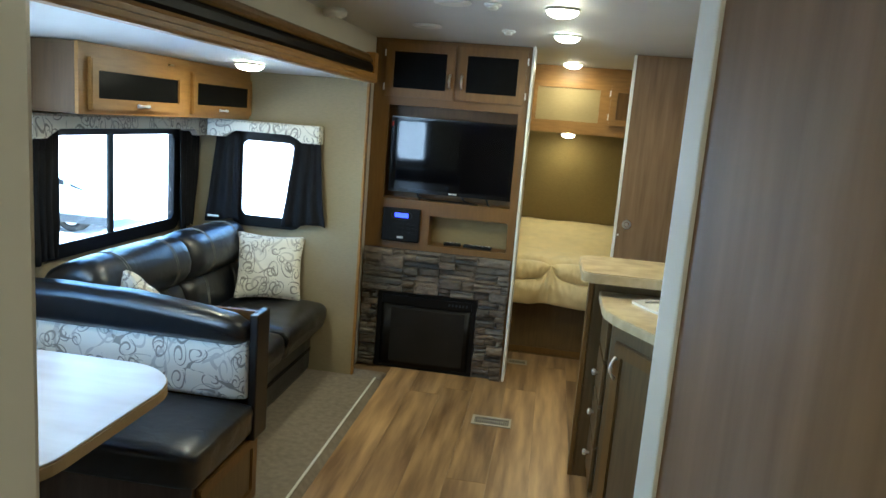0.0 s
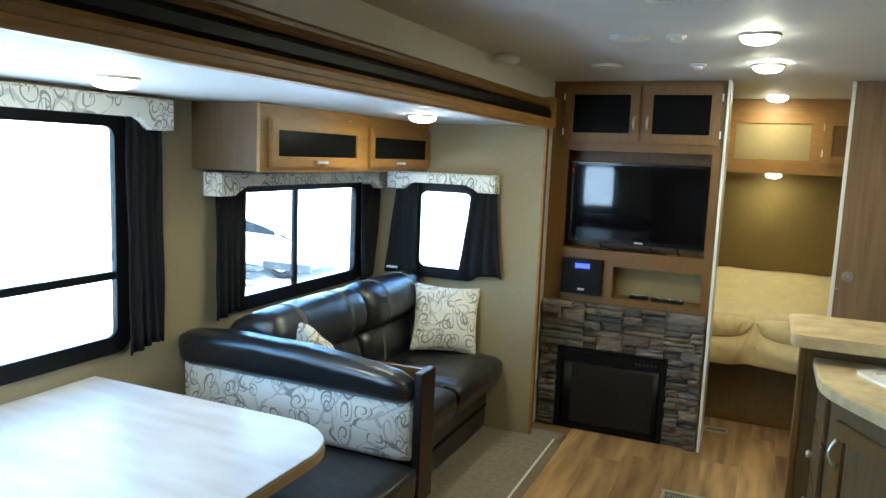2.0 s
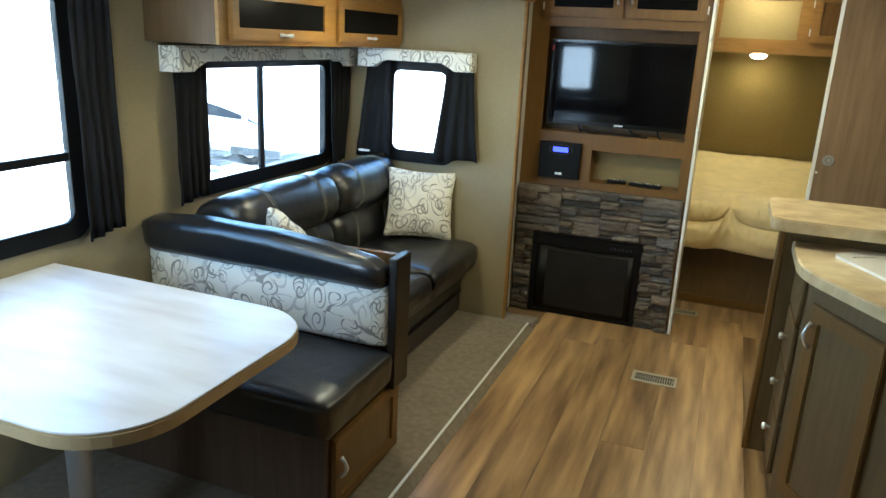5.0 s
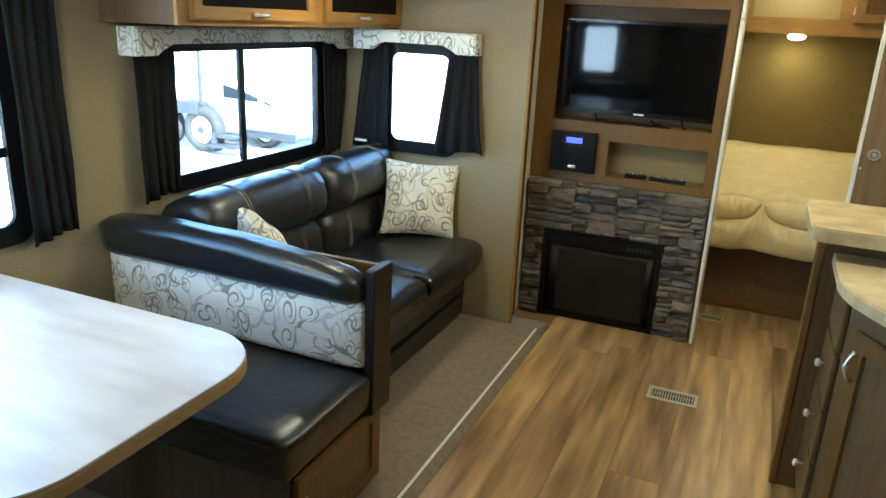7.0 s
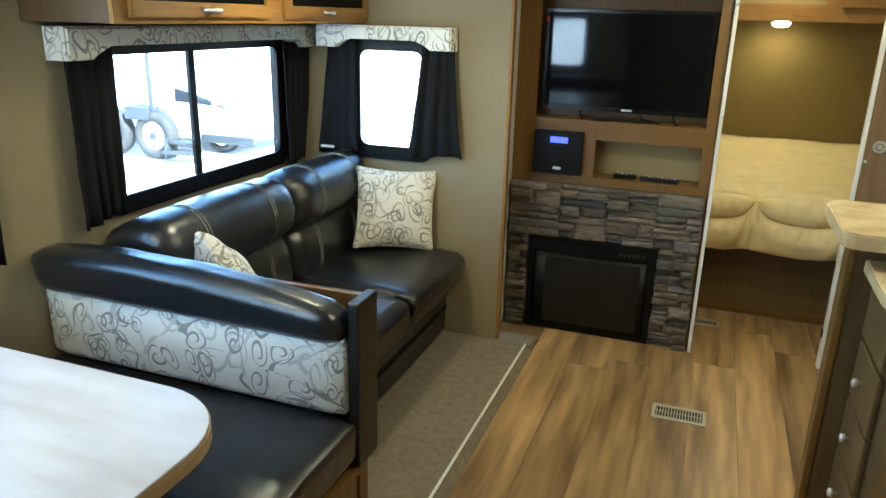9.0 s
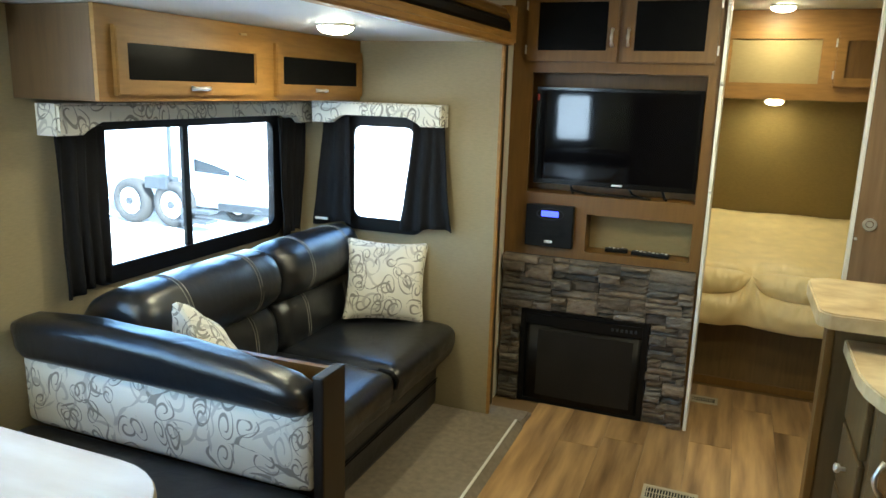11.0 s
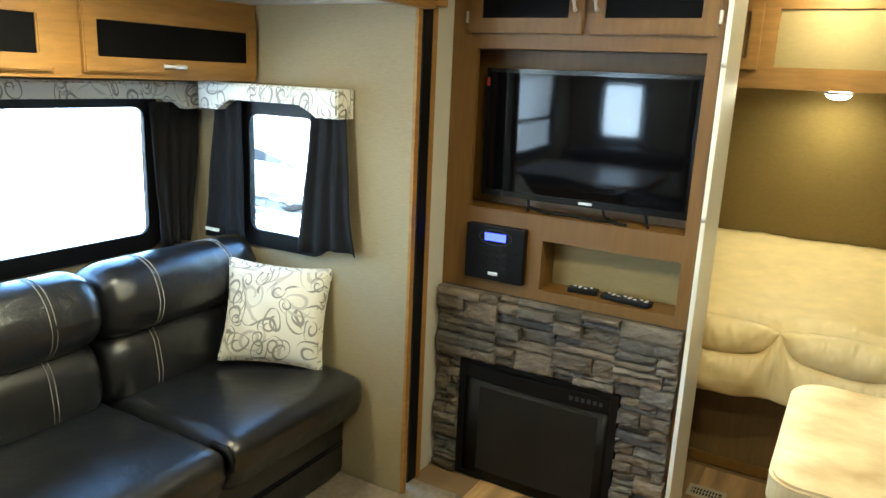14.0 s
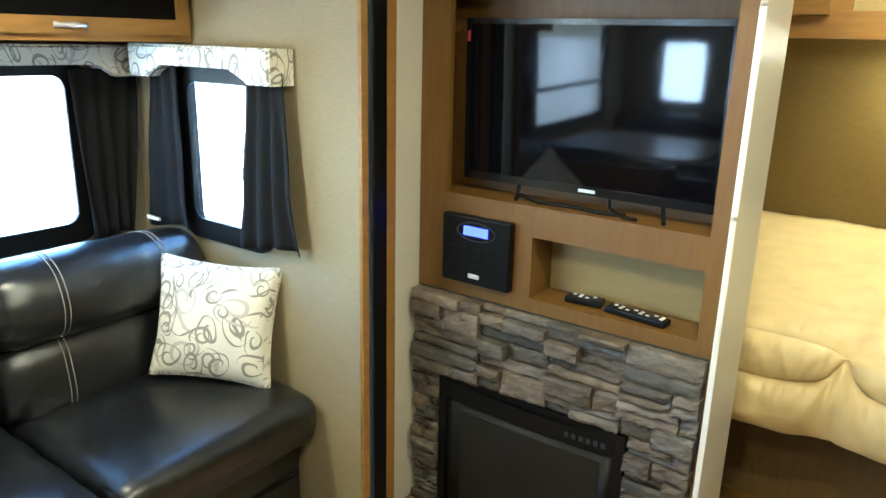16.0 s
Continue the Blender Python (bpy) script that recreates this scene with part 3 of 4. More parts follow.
valance("valance", 2.58, 4.06, 1.495, 0.10, 0.052, on_x, SL_X, -1, "cream valance with grey swirls over the sofa window")
valance("valance", 0.80, 2.325, 1.77, 0.115, 0.065, on_x, SL_X, -1, "cream valance with grey swirls over the dinette window")
valance("valance", -2.17, -1.495, 1.502, 0.10, 0.052, on_y, 4.07, 1, "cream swirl-print valance over the small end window")


def curtain(a_top, a_bot, top, bottom, place, wall, sign, label, folds=5):
    """Hanging pleated cloth from a_top=(a0, a1) above to a_bot=(a0, a1) below."""
    bm = bmesh.new()
    n, m = folds * 10, 14
    rows = []
    for j in range(m + 1):
        v = j / m
        row = []
        for i in range(n + 1):
            u = i / n
            k = v ** 1.35
            a = (a_top[0] + (a_top[1] - a_top[0]) * u) * (1 - k) + (a_bot[0] + (a_bot[1] - a_bot[0]) * u) * k
            w = 0.011 * math.sin(u * folds * 2 * math.pi + 0.9 * math.sin(3 * v) + 2.0 * noise.noise(Vector((u * 3, v * 1.5, a)))) * (0.35 + 0.7 * v) + 0.009 * noise.noise(Vector((u * 5, v * 3, a)))
            z = top + (bottom - top) * v - (0.012 * math.sin(u * 5 + 1) if j == m else 0)
            row.append(bm.verts.new(place(a, z, wall - sign * (0.045 + w))))
        rows.append(row)
    for r, s in zip(rows, rows[1:]):
        for i in range(n):
            bm.faces.new((r[i], r[i + 1], s[i + 1], s[i]))
    ob = solid("curtain", bm, M_CURTAIN, label, "curtain", group="black curtains", smooth=True)
    so = ob.modifiers.new("cloth", "SOLIDIFY")
    so.thickness = 0.003
    return ob


curtain((2.60, 2.80), (2.60, 2.79), 1.42, 0.865, on_x, SL_X, -1, "black pleated curtain at the sofa window", 4)
curtain((3.82, 4.05), (3.85, 3.99), 1.42, 0.86, on_x, SL_X, -1, "black pleated curtain in the sofa corner", 4)
curtain((2.135, 2.30), (2.13, 2.31), 1.70, 0.825, on_x, SL_X, -1, "black pleated curtain at the dinette window", 4)
curtain((-2.13, -1.985), (-2.19, -1.975), 1.44, 0.905, on_y, 4.07, 1, "black curtain gathered at the small end window", 2)
curtain((-1.648, -1.495), (-1.715, -1.443), 1.44, 0.915, on_y, 4.07, 1, "black curtain flaring over the small end window", 3)
solid("tie_back", box(-2.16, -2.09, 3.985, 3.995, 0.925, 0.937, 0.002), M_WHITE, "small white plastic curtain clip", "clip")


# ---- handles, doors ----
def pull(parent, c, along, out, length=0.075):
    """Arched nickel pull on two feet."""
    c, along, out = Vector(c), Vector(along), Vector(out)
    pts = [c + along * (length * (k / 8 - 0.5)) + out * (0.004 + 0.022 * math.sin(math.pi * k / 8) ** 0.7) for k in range(9)]
    rad = [0.0085, 0.006, 0.0052, 0.0065, 0.008, 0.0065, 0.0052, 0.006, 0.0085]
    return part("handle", tube(pts, rad, 8), M_CHROME, parent, "arched nickel pull", True)


def knob(parent, c, out):
    c, out = Vector(c), Vector(out)
    pts = [c, c + out * 0.012, c + out * 0.016, c + out * 0.026, c + out * 0.030]
    return part("knob", tube(pts, [0.006, 0.006, 0.013, 0.014, 0.008], 12), M_CHROME, parent, "round nickel knob", True)


def panel_door(parent, a0, a1, b0, b1, d, sign, place, rail, frame_mat, insert_mat, name="door"):
    """Framed door whose face stands at depth d; sign points into the room."""
    def rect(g):
        return [(a0 + g, b0 + g), (a1 - g, b0 + g), (a1 - g, b1 - g), (a0 + g, b1 - g)]
    bm = ring_frame(rect(0), rect(rail), place, d - sign * 0.018, d)
    edges = [e for e in bm.edges if all(abs(Vector(v.co).dot(Vector(place(0, 0, 1))) - d) < 1e-5 for v in e.verts)]
    bmesh.ops.bevel(bm, geom=edges, offset=0.004, segments=2, affect="EDGES")
    ob = part(name, bm, frame_mat, parent)
    c = [place(a0 + rail - 0.004, b0 + rail - 0.004, d - sign * 0.014), place(a1 - rail + 0.004, b1 - rail + 0.004, d - sign * 0.008)]
    lo, hi = [min(p) for p in zip(*c)], [max(p) for p in zip(*c)]
    part("insert", box(lo[0], hi[0], lo[1], hi[1], lo[2], hi[2]), insert_mat, ob)
    return ob


# ---- overhead cabinet above the sofa ----
oc = thing("overhead_cabinet", "honey wood overhead cabinet with two black-glass flip doors", "cabinet", (-2.1, 3.3, 1.51))
# body takes the shaded wood tone, face frame and doors the plain honey
part("body", box(-2.297, -1.968, 2.51, 4.066, 1.51, 1.782, 0.003), M_SHADED_SIDE, oc)
part("face_frame", wall_with_hole(2.51, 4.066, 1.51, 1.782, [(2.62, 3.22, 1.56, 1.70), (3.42, 4.0, 1.56, 1.70)], on_x, -1.967, -1.952), M_HONEY, oc)
for y0, y1, hy in ((2.565, 3.27, 2.912), (3.36, 4.055, 3.676)):
    d = panel_door(oc, y0, y1, 1.527, 1.728, -1.933, 1, on_x, 0.047, M_HONEY, M_SMOKED, "flip_door")
    pull(d, (-1.933, hy, 1.552), (0, 1, 0), (1, 0, 0), 0.085)

part("catch", box(-1.951, -1.940, 3.15, 3.185, 1.742, 1.750, 0.002), M_EDGE, oc, "small tan door catch")


# ---- sofa ----
sofa = thing("sofa", "black leather jackknife sofa with cream double stitching", "sofa", (-1.85, 3.35, 0.035))
part("base", cushion(-2.24, -1.505, 2.60, 4.055, 0.036, 0.32, 0.02, 0, 0.003, 10), M_LEATHER, sofa, "black leather skirt with a seam", True)
for sz in (0.165, 0.178):
    part("skirt_seam", tube([(-1.503, 2.62, sz), (-1.500, 3.3, sz), (-1.503, 4.04, sz)], 0.0035, 6), M_BLACK, sofa)


def seat_shape(u, p):
    if u.z > 0:
        p.z += 0.010 * (1 - u.x ** 2) * (1 - u.y ** 4)
        p.z -= 0.022 * max(0.0, u.x - 0.6) ** 1.5
    else:
        p.x -= 0.03 * max(0.0, u.x) * -u.z
    return p


for y0, y1 in ((2.585, 3.392), (3.400, 4.064)):
    part("seat_cushion", cushion(-2.12, -1.412, y0, y1, 0.285, 0.468, 0.045, 0.006, 0.006, 22, seat_shape, y0), M_LEATHER, sofa, "", True)


def roll_point(y, t, y0, y1, cx, cz, depth, height, lean, power, seed, end=0.05):
    """A point on a stuffed roll along y: t is the angle round its rounded profile."""
    c, s = math.cos(t), math.sin(t)
    edge = min(y - y0, y1 - y)
    k = max(0.0, min(1.0, edge / end))
    shrink = 0.62 + 0.38 * math.sqrt(1 - (1 - k) ** 2)
    pucker = math.exp(-edge / 0.07)
    swell = 1 + 0.05 * math.sin(math.pi * (y - y0) / (y1 - y0)) + 0.13 * pucker * noise.noise(Vector((t * 4.2, seed, y * 3))) * k
    swell += 0.018 * noise.noise(Vector((y * 7, t * 1.3, seed))) + 0.010 * noise.noise(Vector((y * 19, t * 2.5, seed + 4)))
    a = math.copysign(abs(c) ** (2 / power), c) * depth * shrink * swell
    b = math.copysign(abs(s) ** (2 / power), s) * height * shrink * swell
    cl, sl = math.cos(lean), math.sin(lean)
    return Vector((cx + a * cl - b * sl, y, cz + a * sl + b * cl))


def stuffed_roll(y0, y1, *shape):
    bm = bmesh.new()
    n, m = 56, 48
    rings = []
    for i in range(m + 1):
        u = i / m
        y = y0 + (y1 - y0) * (0.5 - 0.5 * math.cos(math.pi * u)) * 0.45 + (y1 - y0) * u * 0.55
        rings.append([bm.verts.new(roll_point(y, 2 * math.pi * k / n, y0, y1, *shape)) for k in range(n)])
    for p, q in zip(rings, rings[1:]):
        for k in range(n):
            bm.faces.new((p[k], p[(k + 1) % n], q[(k + 1) % n], q[k]))
    bm.faces.new(rings[0][::-1])
    bm.faces.new(rings[-1])
    return bm


def stitch_line(parent, y0, y1, ys, t0, t1, shape):
    """Two cream seams, side by side, that follow a roll."""
    for off in (-0.008, 0.008):
        pts = []
        for k in range(21):
            t = radians(t0 + (t1 - t0) * k / 20)
            p = roll_point(ys + off, t, y0, y1, *shape)
            q = Vector((shape[0], ys + off, shape[1]))
            pts.append(p + (p - q).normalized() * 0.0012)
        part("stitch", tube(pts, 0.0016, 5), M_STITCH, parent)


for y0, y1 in ((2.585, 3.372), (3.378, 4.055)):
    low = (-2.055, 0.552, 0.122, 0.135, 0.14, 2.8, y0 * 3, 0.085)
    top = (-2.062, 0.776, 0.155, 0.128, 0.36, 2.4, y0 * 5, 0.085)
    back = part("back_cushion", stuffed_roll(y0 + 0.004, y1 - 0.004, *low), M_LEATHER, sofa, "", True)
    roll = part("head_roll", stuffed_roll(y0, y1, *top), M_LEATHER, sofa, "puffed black leather top roll", True)
    for ys in (y0 + (y1 - y0) * 0.27, y0 + (y1 - y0) * 0.76):
        stitch_line(roll, y0, y1, ys, -62, 110, top)
        stitch_line(back, y0 + 0.004, y1 - 0.004, ys, -40, 50, low)


def pillow(name, c, size, rot, label, thick=0.075, seed=0.0):
    """Square throw pillow: pinched corners, soft bulge."""
    def shape(u, p):
        f = (1 - abs(u.x) ** 2.4) * (1 - abs(u.z) ** 2.4)
        p.y = u.y * (0.008 + thick * f ** 0.55)
        p.z *= 1 - 0.085 * (1 - u.x ** 2) * u.z ** 2
        p.x *= 1 - 0.085 * (1 - u.z ** 2) * u.x ** 2
        return p
    bm = cushion(-size / 2, size / 2, -0.04, 0.04, -size / 2, size / 2, 0.012, 0, 0, 22, shape)
    for v in bm.verts:
        v.co += Vector((0, 1, 0)) * 0.012 * noise.noise(v.co * 11 + Vector((seed, 0, 0)))
    ob = solid(name, bm, M_FABRIC, label, "pillow", group="throw pillows", smooth=True)
    ob.matrix_world = pose(*c, *rot)
    return ob


pillow("throw_pillow", (-1.735, 3.93, 0.672), 0.39, (-14, 5, 33), "cream square throw pillow with grey swirls on sofa end")
pillow("throw_pillow", (-1.80, 2.77, 0.652), 0.38, (-34, 34, 120), "cream swirl throw pillow leaning at the sofa's dinette end", seed=4.0)


# ---- dinette ----
def dinette_bench():
    b = thing("dinette_bench", "black dinette bench with swirl-print backrest and wood base", "bench", (-1.75, 2.28, 0.035), "dinette benches")
    part("base", box(-2.29, -1.225, 2.04, 2.55, 0.036, 0.345, 0.004), M_DARK, b, "dark wood storage base")
    part("seat_cushion", cushion(-2.285, -1.19, 1.985, 2.47, 0.347, 0.482, 0.035, 0.01, 0.005, 16), M_LEATHER, b, "", True)

    def arch(u, p):
        if u.z > 0:
            p.z += 0.055 * (1 - ((u.x + 0.25) / 1.2) ** 2) - 0.02
        p.y += 0.012 * (1 - u.z)
        return p
    part("top_bolster", cushion(-2.29, -1.225, 2.385, 2.52, 0.70, 0.835, 0.05, 0.012, 0.006, 18, arch), M_LEATHER, b, "arched black vinyl top bolster", True)
    part("back_pad", cushion(-2.285, -1.222, 2.435, 2.525, 0.482, 0.725, 0.03, 0.018, 0.003, 16), M_FABRIC, b, "white back pad with grey swirls", True)
    outline = [(-2.295, 0.03), (-1.222, 0.03), (-1.222, 0.812)]
    outline += [(-1.222 - 1.073 * k / 16, 0.812 - 0.012 * k / 16) for k in range(1, 16)] + [(-2.295, 0.80)]
    bm = bmesh.new()
    lo = [bm.verts.new((x, 2.552, z)) for x, z in outline]
    hi = [bm.verts.new((x, 2.572, z)) for x, z in outline]
    bm.faces.new(lo)
    bm.faces.new(hi[::-1])
    for k in range(len(outline)):
        n = (k + 1) % len(outline)
        bm.faces.new((lo[k], lo[n], hi[n], hi[k]))
    part("back_board", bm, M_CABINET, b, "thin wood back board")
    part("end_panel", box(-1.221, -1.188, 2.455, 2.575, 0.325, 0.826, 0.006), M_POST, b, "black-stained end post")
    side = panel_door(b, 2.06, 2.53, 0.06, 0.325, -1.205, 1, on_x, 0.045, M_CABINET, M_KITCHEN, "storage_door")
    pull(side, (-1.205, 2.09, 0.215), (0, 0, 1), (1, 0, 0), 0.07)
    return b


bench = dinette_bench()
copy_thing(bench, pose(-1.755, 0.905, 0.035, 0, 0, 180))
table = thing("dinette_table", "white marbled laminate dinette table with tan edge", "table", (-1.75, 1.6, 0.035))
pts = []
for cx, cy, s in ((-1.42, 1.80, 0),):
    pts += [(cx + 0.205 * math.cos(radians(s + 90 * k / 8)), cy + 0.205 * math.sin(radians(s + 90 * k / 8))) for k in range(9)]
pts += [(-2.285, 2.005), (-2.285, 1.20)]
pts += [(-1.42 + 0.205 * math.cos(radians(270 + 90 * k / 8)), 1.405 + 0.205 * math.sin(radians(270 + 90 * k / 8))) for k in range(9)]
part("tabletop", prism(pts, 0.7605, 0.764, 0.0015), M_MARBLE, table)
edge_pts = [(x + (0.003 if x > -2.2 else 0), y + (0.003 if y > 1.6 else -0.003)) for x, y in pts]
part("table_edge", prism(edge_pts, 0.728, 0.760, 0.004), M_EDGE, table, "tan wood-look edge band")
part("pedestal", disc(-1.78, 1.6, 0.385, 0.035, 0.69, "z", 20), M_CHROME, table, "chrome table leg", True)
part("foot_plate", disc(-1.78, 1.6, 0.042, 0.09, 0.012, "z", 24, 0.003), M_CHROME, table)


# ---- fireplace cabinet ----
FY = 4.40
ent = thing("fireplace_cabinet", "tall brown wood cabinet holding television, radio and fireplace", "cabinet", (-0.82, 4.55, 0.0))
NICHE_TV, NICHE_S, NICHE_F = (-1.195, -0.40, 1.09, 1.665), (-0.89, -0.40, 0.815, 1.0), (-1.18, -0.543, 0.0, 0.503)
part("face_frame", wall_with_hole(-1.298, -0.349, 0.0, CEIL - 0.002, [NICHE_TV, NICHE_S, NICHE_F], on_y, FY, FY + 0.02), M_CABINET, ent)
part("side_panel", box(-1.298, -1.283, FY + 0.021, 4.56, 0.0, CEIL - 0.002), M_CABINET, ent)
part("side_panel", box(-0.365, -0.349, FY + 0.021, 4.56, 0.0, CEIL - 0.002), M_CABINET, ent)
part("back_panel", box(-1.282, -0.366, 4.5455, 4.56, 0.0, CEIL - 0.002), M_CABINET, ent)
for z0, z1 in ((1.072, 1.089), (1.666, 1.683), (0.797, 0.814), (1.001, 1.018)):
    part("shelf", box(-1.282, -0.366, FY + 0.021, 4.544, z0, z1), M_CABINET, ent)
part("niche_side", box(-0.908, -0.891, FY + 0.021, 4.53, 0.815, 1.0), M_CABINET, ent)
part("niche_back", box(-0.908, -0.367, 4.531, 4.544, 0.815, 1.0), M_CREAM, ent, "cream back of the small shelf")
for a0, a1, hx, hinge in ((-1.228, -0.802, -0.828, -1.232), (-0.782, -0.374, -0.755, -0.370)):
    d = panel_door(ent, a0, a1, 1.715, 2.035, FY - 0.020, -1, on_y, 0.052, M_DOOR_DIM, M_SMOKED)
    pull(d, (hx, FY - 0.020, 1.825), (0, 0, 1), (0, -1, 0), 0.07)
    for hz in (1.77, 1.97):
        part("hinge", box(hinge - 0.004, hinge + 0.004, FY - 0.022, FY - 0.001, hz - 0.02, hz + 0.02, 0.002), M_CHROME, d)
solid("trim_corner", box(-0.348, -0.332, 4.352, 4.60, 0.0, CEIL - 0.001, 0.003), M_TRIM, "glossy white corner strip beside the cabinet", "trim", "structure")
for hz in (1.16, 1.63, 1.96):
    solid("door_catch", disc(-0.338, 4.349, hz, 0.008, 0.007, "y", 16, 0.002), M_CHROME, "small round nickel catch on the corner strip", "catch", group="corner strip catches", smooth=True)

tv = thing("television", "black flat-screen television on low feet in the niche", "television", (-0.78, 4.50, 1.09))
part("bezel", ring_frame([(-1.186, 1.128), (-0.408, 1.128), (-0.408, 1.600), (-1.186, 1.600)], [(-1.170, 1.152), (-0.425, 1.152), (-0.425, 1.584), (-1.170, 1.584)], on_y, 4.478, 4.51), M_GLOSS, tv, "gloss black bezel")
part("screen", box(-1.172, -0.423, 4.483, 4.50, 1.150, 1.586), M_SCREEN, tv, "glossy dark screen")
part("housing", box(-1.10, -0.44, 4.511, 4.54, 1.15, 1.56, 0.01), M_BLACK, tv)
part("badge", box(-0.795, -0.745, 4.4755, 4.4775, 1.136, 1.145), M_CHROME, tv, "small silver badge")
part("sticker", box(-1.182, -1.172, 4.4755, 4.4778, 1.535, 1.565), M_RED, tv, "small red paper sticker")
for x in (-1.0, -0.56):
    part("foot", tube([(x, 4.50, 1.135), (x + 0.02, 4.46, 1.098), (x + 0.03, 4.435, 1.096)], 0.006, 8), M_BLACK, tv)
tv.rotation_euler = (radians(1.2), 0, 0)
solid("cable", tube([(-1.01, 4.53, 1.14), (-0.98, 4.46, 1.105), (-0.90, 4.445, 1.095), (-0.80, 4.45, 1.096), (-0.70, 4.44, 1.095), (-0.64, 4.45, 1.096)], 0.006, 8), M_BLACK, "black power cable lying under the television", "cable", smooth=True)
solid("cable", tube([(-0.72, 4.52, 1.13), (-0.69, 4.46, 1.105), (-0.64, 4.43, 1.095), (-0.60, 4.43, 1.094)], 0.005, 8), M_BLACK, "short black cable under the television", "cable", smooth=True)

radio = thing("radio", "black wall radio with blue display on the wood cabinet", "radio", (-1.06, 4.38, 0.83))
part("body", box(-1.185, -0.945, 4.368, 4.399, 0.825, 1.035, 0.006), M_BLACK, radio)
ov = [(0.068 * math.cos(2 * math.pi * k / 32), 0.030 * math.sin(2 * math.pi * k / 32)) for k in range(32)]
part("display_ring", ring_frame([(-1.062 + a, 0.991 + b) for a, b in ov], [(-1.062 + a * 0.95, 0.991 + b * 0.9) for a, b in ov], on_y, 4.364, 4.3678), M_GREY, radio, "grey oval ring")
part("display", box(-1.105, -1.020, 4.3645, 4.3675, 0.978, 1.006), M_LED, radio, "lit blue display")
for r_i in range(3):
    for c_i in range(5):
        x, z = -1.145 + 0.042 * c_i, 0.935 - 0.025 * r_i
        part("button", box(x - 0.012, x + 0.012, 4.365, 4.3677, z - 0.006, z + 0.006, 0.001), M_BLACK, radio)
part("badge", cushion(-1.085, -1.045, 4.3645, 4.3677, 0.846, 0.860, 0.002, 0, 0, 3), M_CHROME, radio, "small silver oval badge")


def remote(c, length, rz, label):
    r = thing("remote_control", label, "remote", (0, 0, 0), "remotes")
    part("body", box(-length / 2, length / 2, -0.022, 0.022, 0.0, 0.018, 0.005), M_BLACK, r)
    for i in range(int(length / 0.02) - 1):
        for j in (-0.010, 0.004):
            part("button", box(-length / 2 + 0.018 + 0.02 * i, -length / 2 + 0.028 + 0.02 * i, j, j + 0.007, 0.0185, 0.021), M_WHITE if (i + (j > 0)) % 3 else M_GREY, r)
    r.matrix_world = pose(*c, 0, 0, rz)
    return r


remote((-0.58, 4.45, 0.816), 0.18, -6, "black remote with pale buttons on the shelf")
remote((-0.745, 4.47, 0.816), 0.11, 8, "small black remote on the shelf")

# fireplace insert
fire = thing("electric_fireplace", "black electric fireplace insert with bowed glass front", "fireplace", (-0.86, 4.40, 0.0))
part("housing", box(-1.176, -0.547, 4.375, 4.54, 0.004, 0.50), M_BLACK, fire)


def bowed(x0, x1, z0, z1, y, bow, thick, n=24):
    bm = bmesh.new()
    cols = []
    for k in range(n + 1):
        u = k / n
        x = x0 + (x1 - x0) * u
        yy = y - bow * math.sin(math.pi * (x + 1.174) / 0.625)
        cols.append([bm.verts.new(p) for p in ((x, yy, z0), (x, yy, z1), (x, yy + thick, z1), (x, yy + thick, z0))])
    for p, q in zip(cols, cols[1:]):
        for k in range(4):
            bm.faces.new((p[k], p[(k + 1) % 4], q[(k + 1) % 4], q[k]))
    bm.faces.new(cols[0])
    bm.faces.new(cols[-1][::-1])
    return bm


part("surround_frame", ring_frame([(-1.178, 0.003), (-0.545, 0.003), (-0.545, 0.501), (-1.178, 0.501)], [(-1.150, 0.022), (-0.573, 0.022), (-0.573, 0.482), (-1.150, 0.482)], on_y, 4.362, 4.374), M_BLACK, fire, "black metal frame")
part("glass_front", bowed(-1.149, -0.574, 0.023, 0.425, 4.368, 0.014, 0.005), M_FIREGLASS, fire, "dark bowed glass", True)
part("top_band", bowed(-1.149, -0.574, 0.426, 0.481, 4.364, 0.016, 0.008), M_BLACK, fire, "black control band")
part("mesh_panel", bowed(-1.085, -0.612, 0.05, 0.40, 4.3655, 0.014, 0.002), M_FIREMESH, fire, "smoky inner window")
for k in range(6):
    x = -0.715 + 0.022 * k
    u = (x + 1.174) / 0.625
    part("button", box(x - 0.006, x + 0.006, 4.3605 - 0.016 * math.sin(math.pi * u), 4.3635 - 0.016 * math.sin(math.pi * u), 0.447, 0.462), M_GREY, fire)

# ledge-stone surround: every stone its own piece
sur = thing("stone_surround", "dry-stacked grey-brown ledge stone fireplace surround", "fireplace surround", (-0.82, 4.38, 0.0))
for x0, x1, z0, z1 in ((-1.285, -1.181, 0.0, 0.504), (-0.542, -0.366, 0.0, 0.504), (-1.285, -0.366, 0.504, 0.775)):
    part("backing", box(x0, x1, 4.386, 4.3995, z0, z1), M_MORTAR, sur)


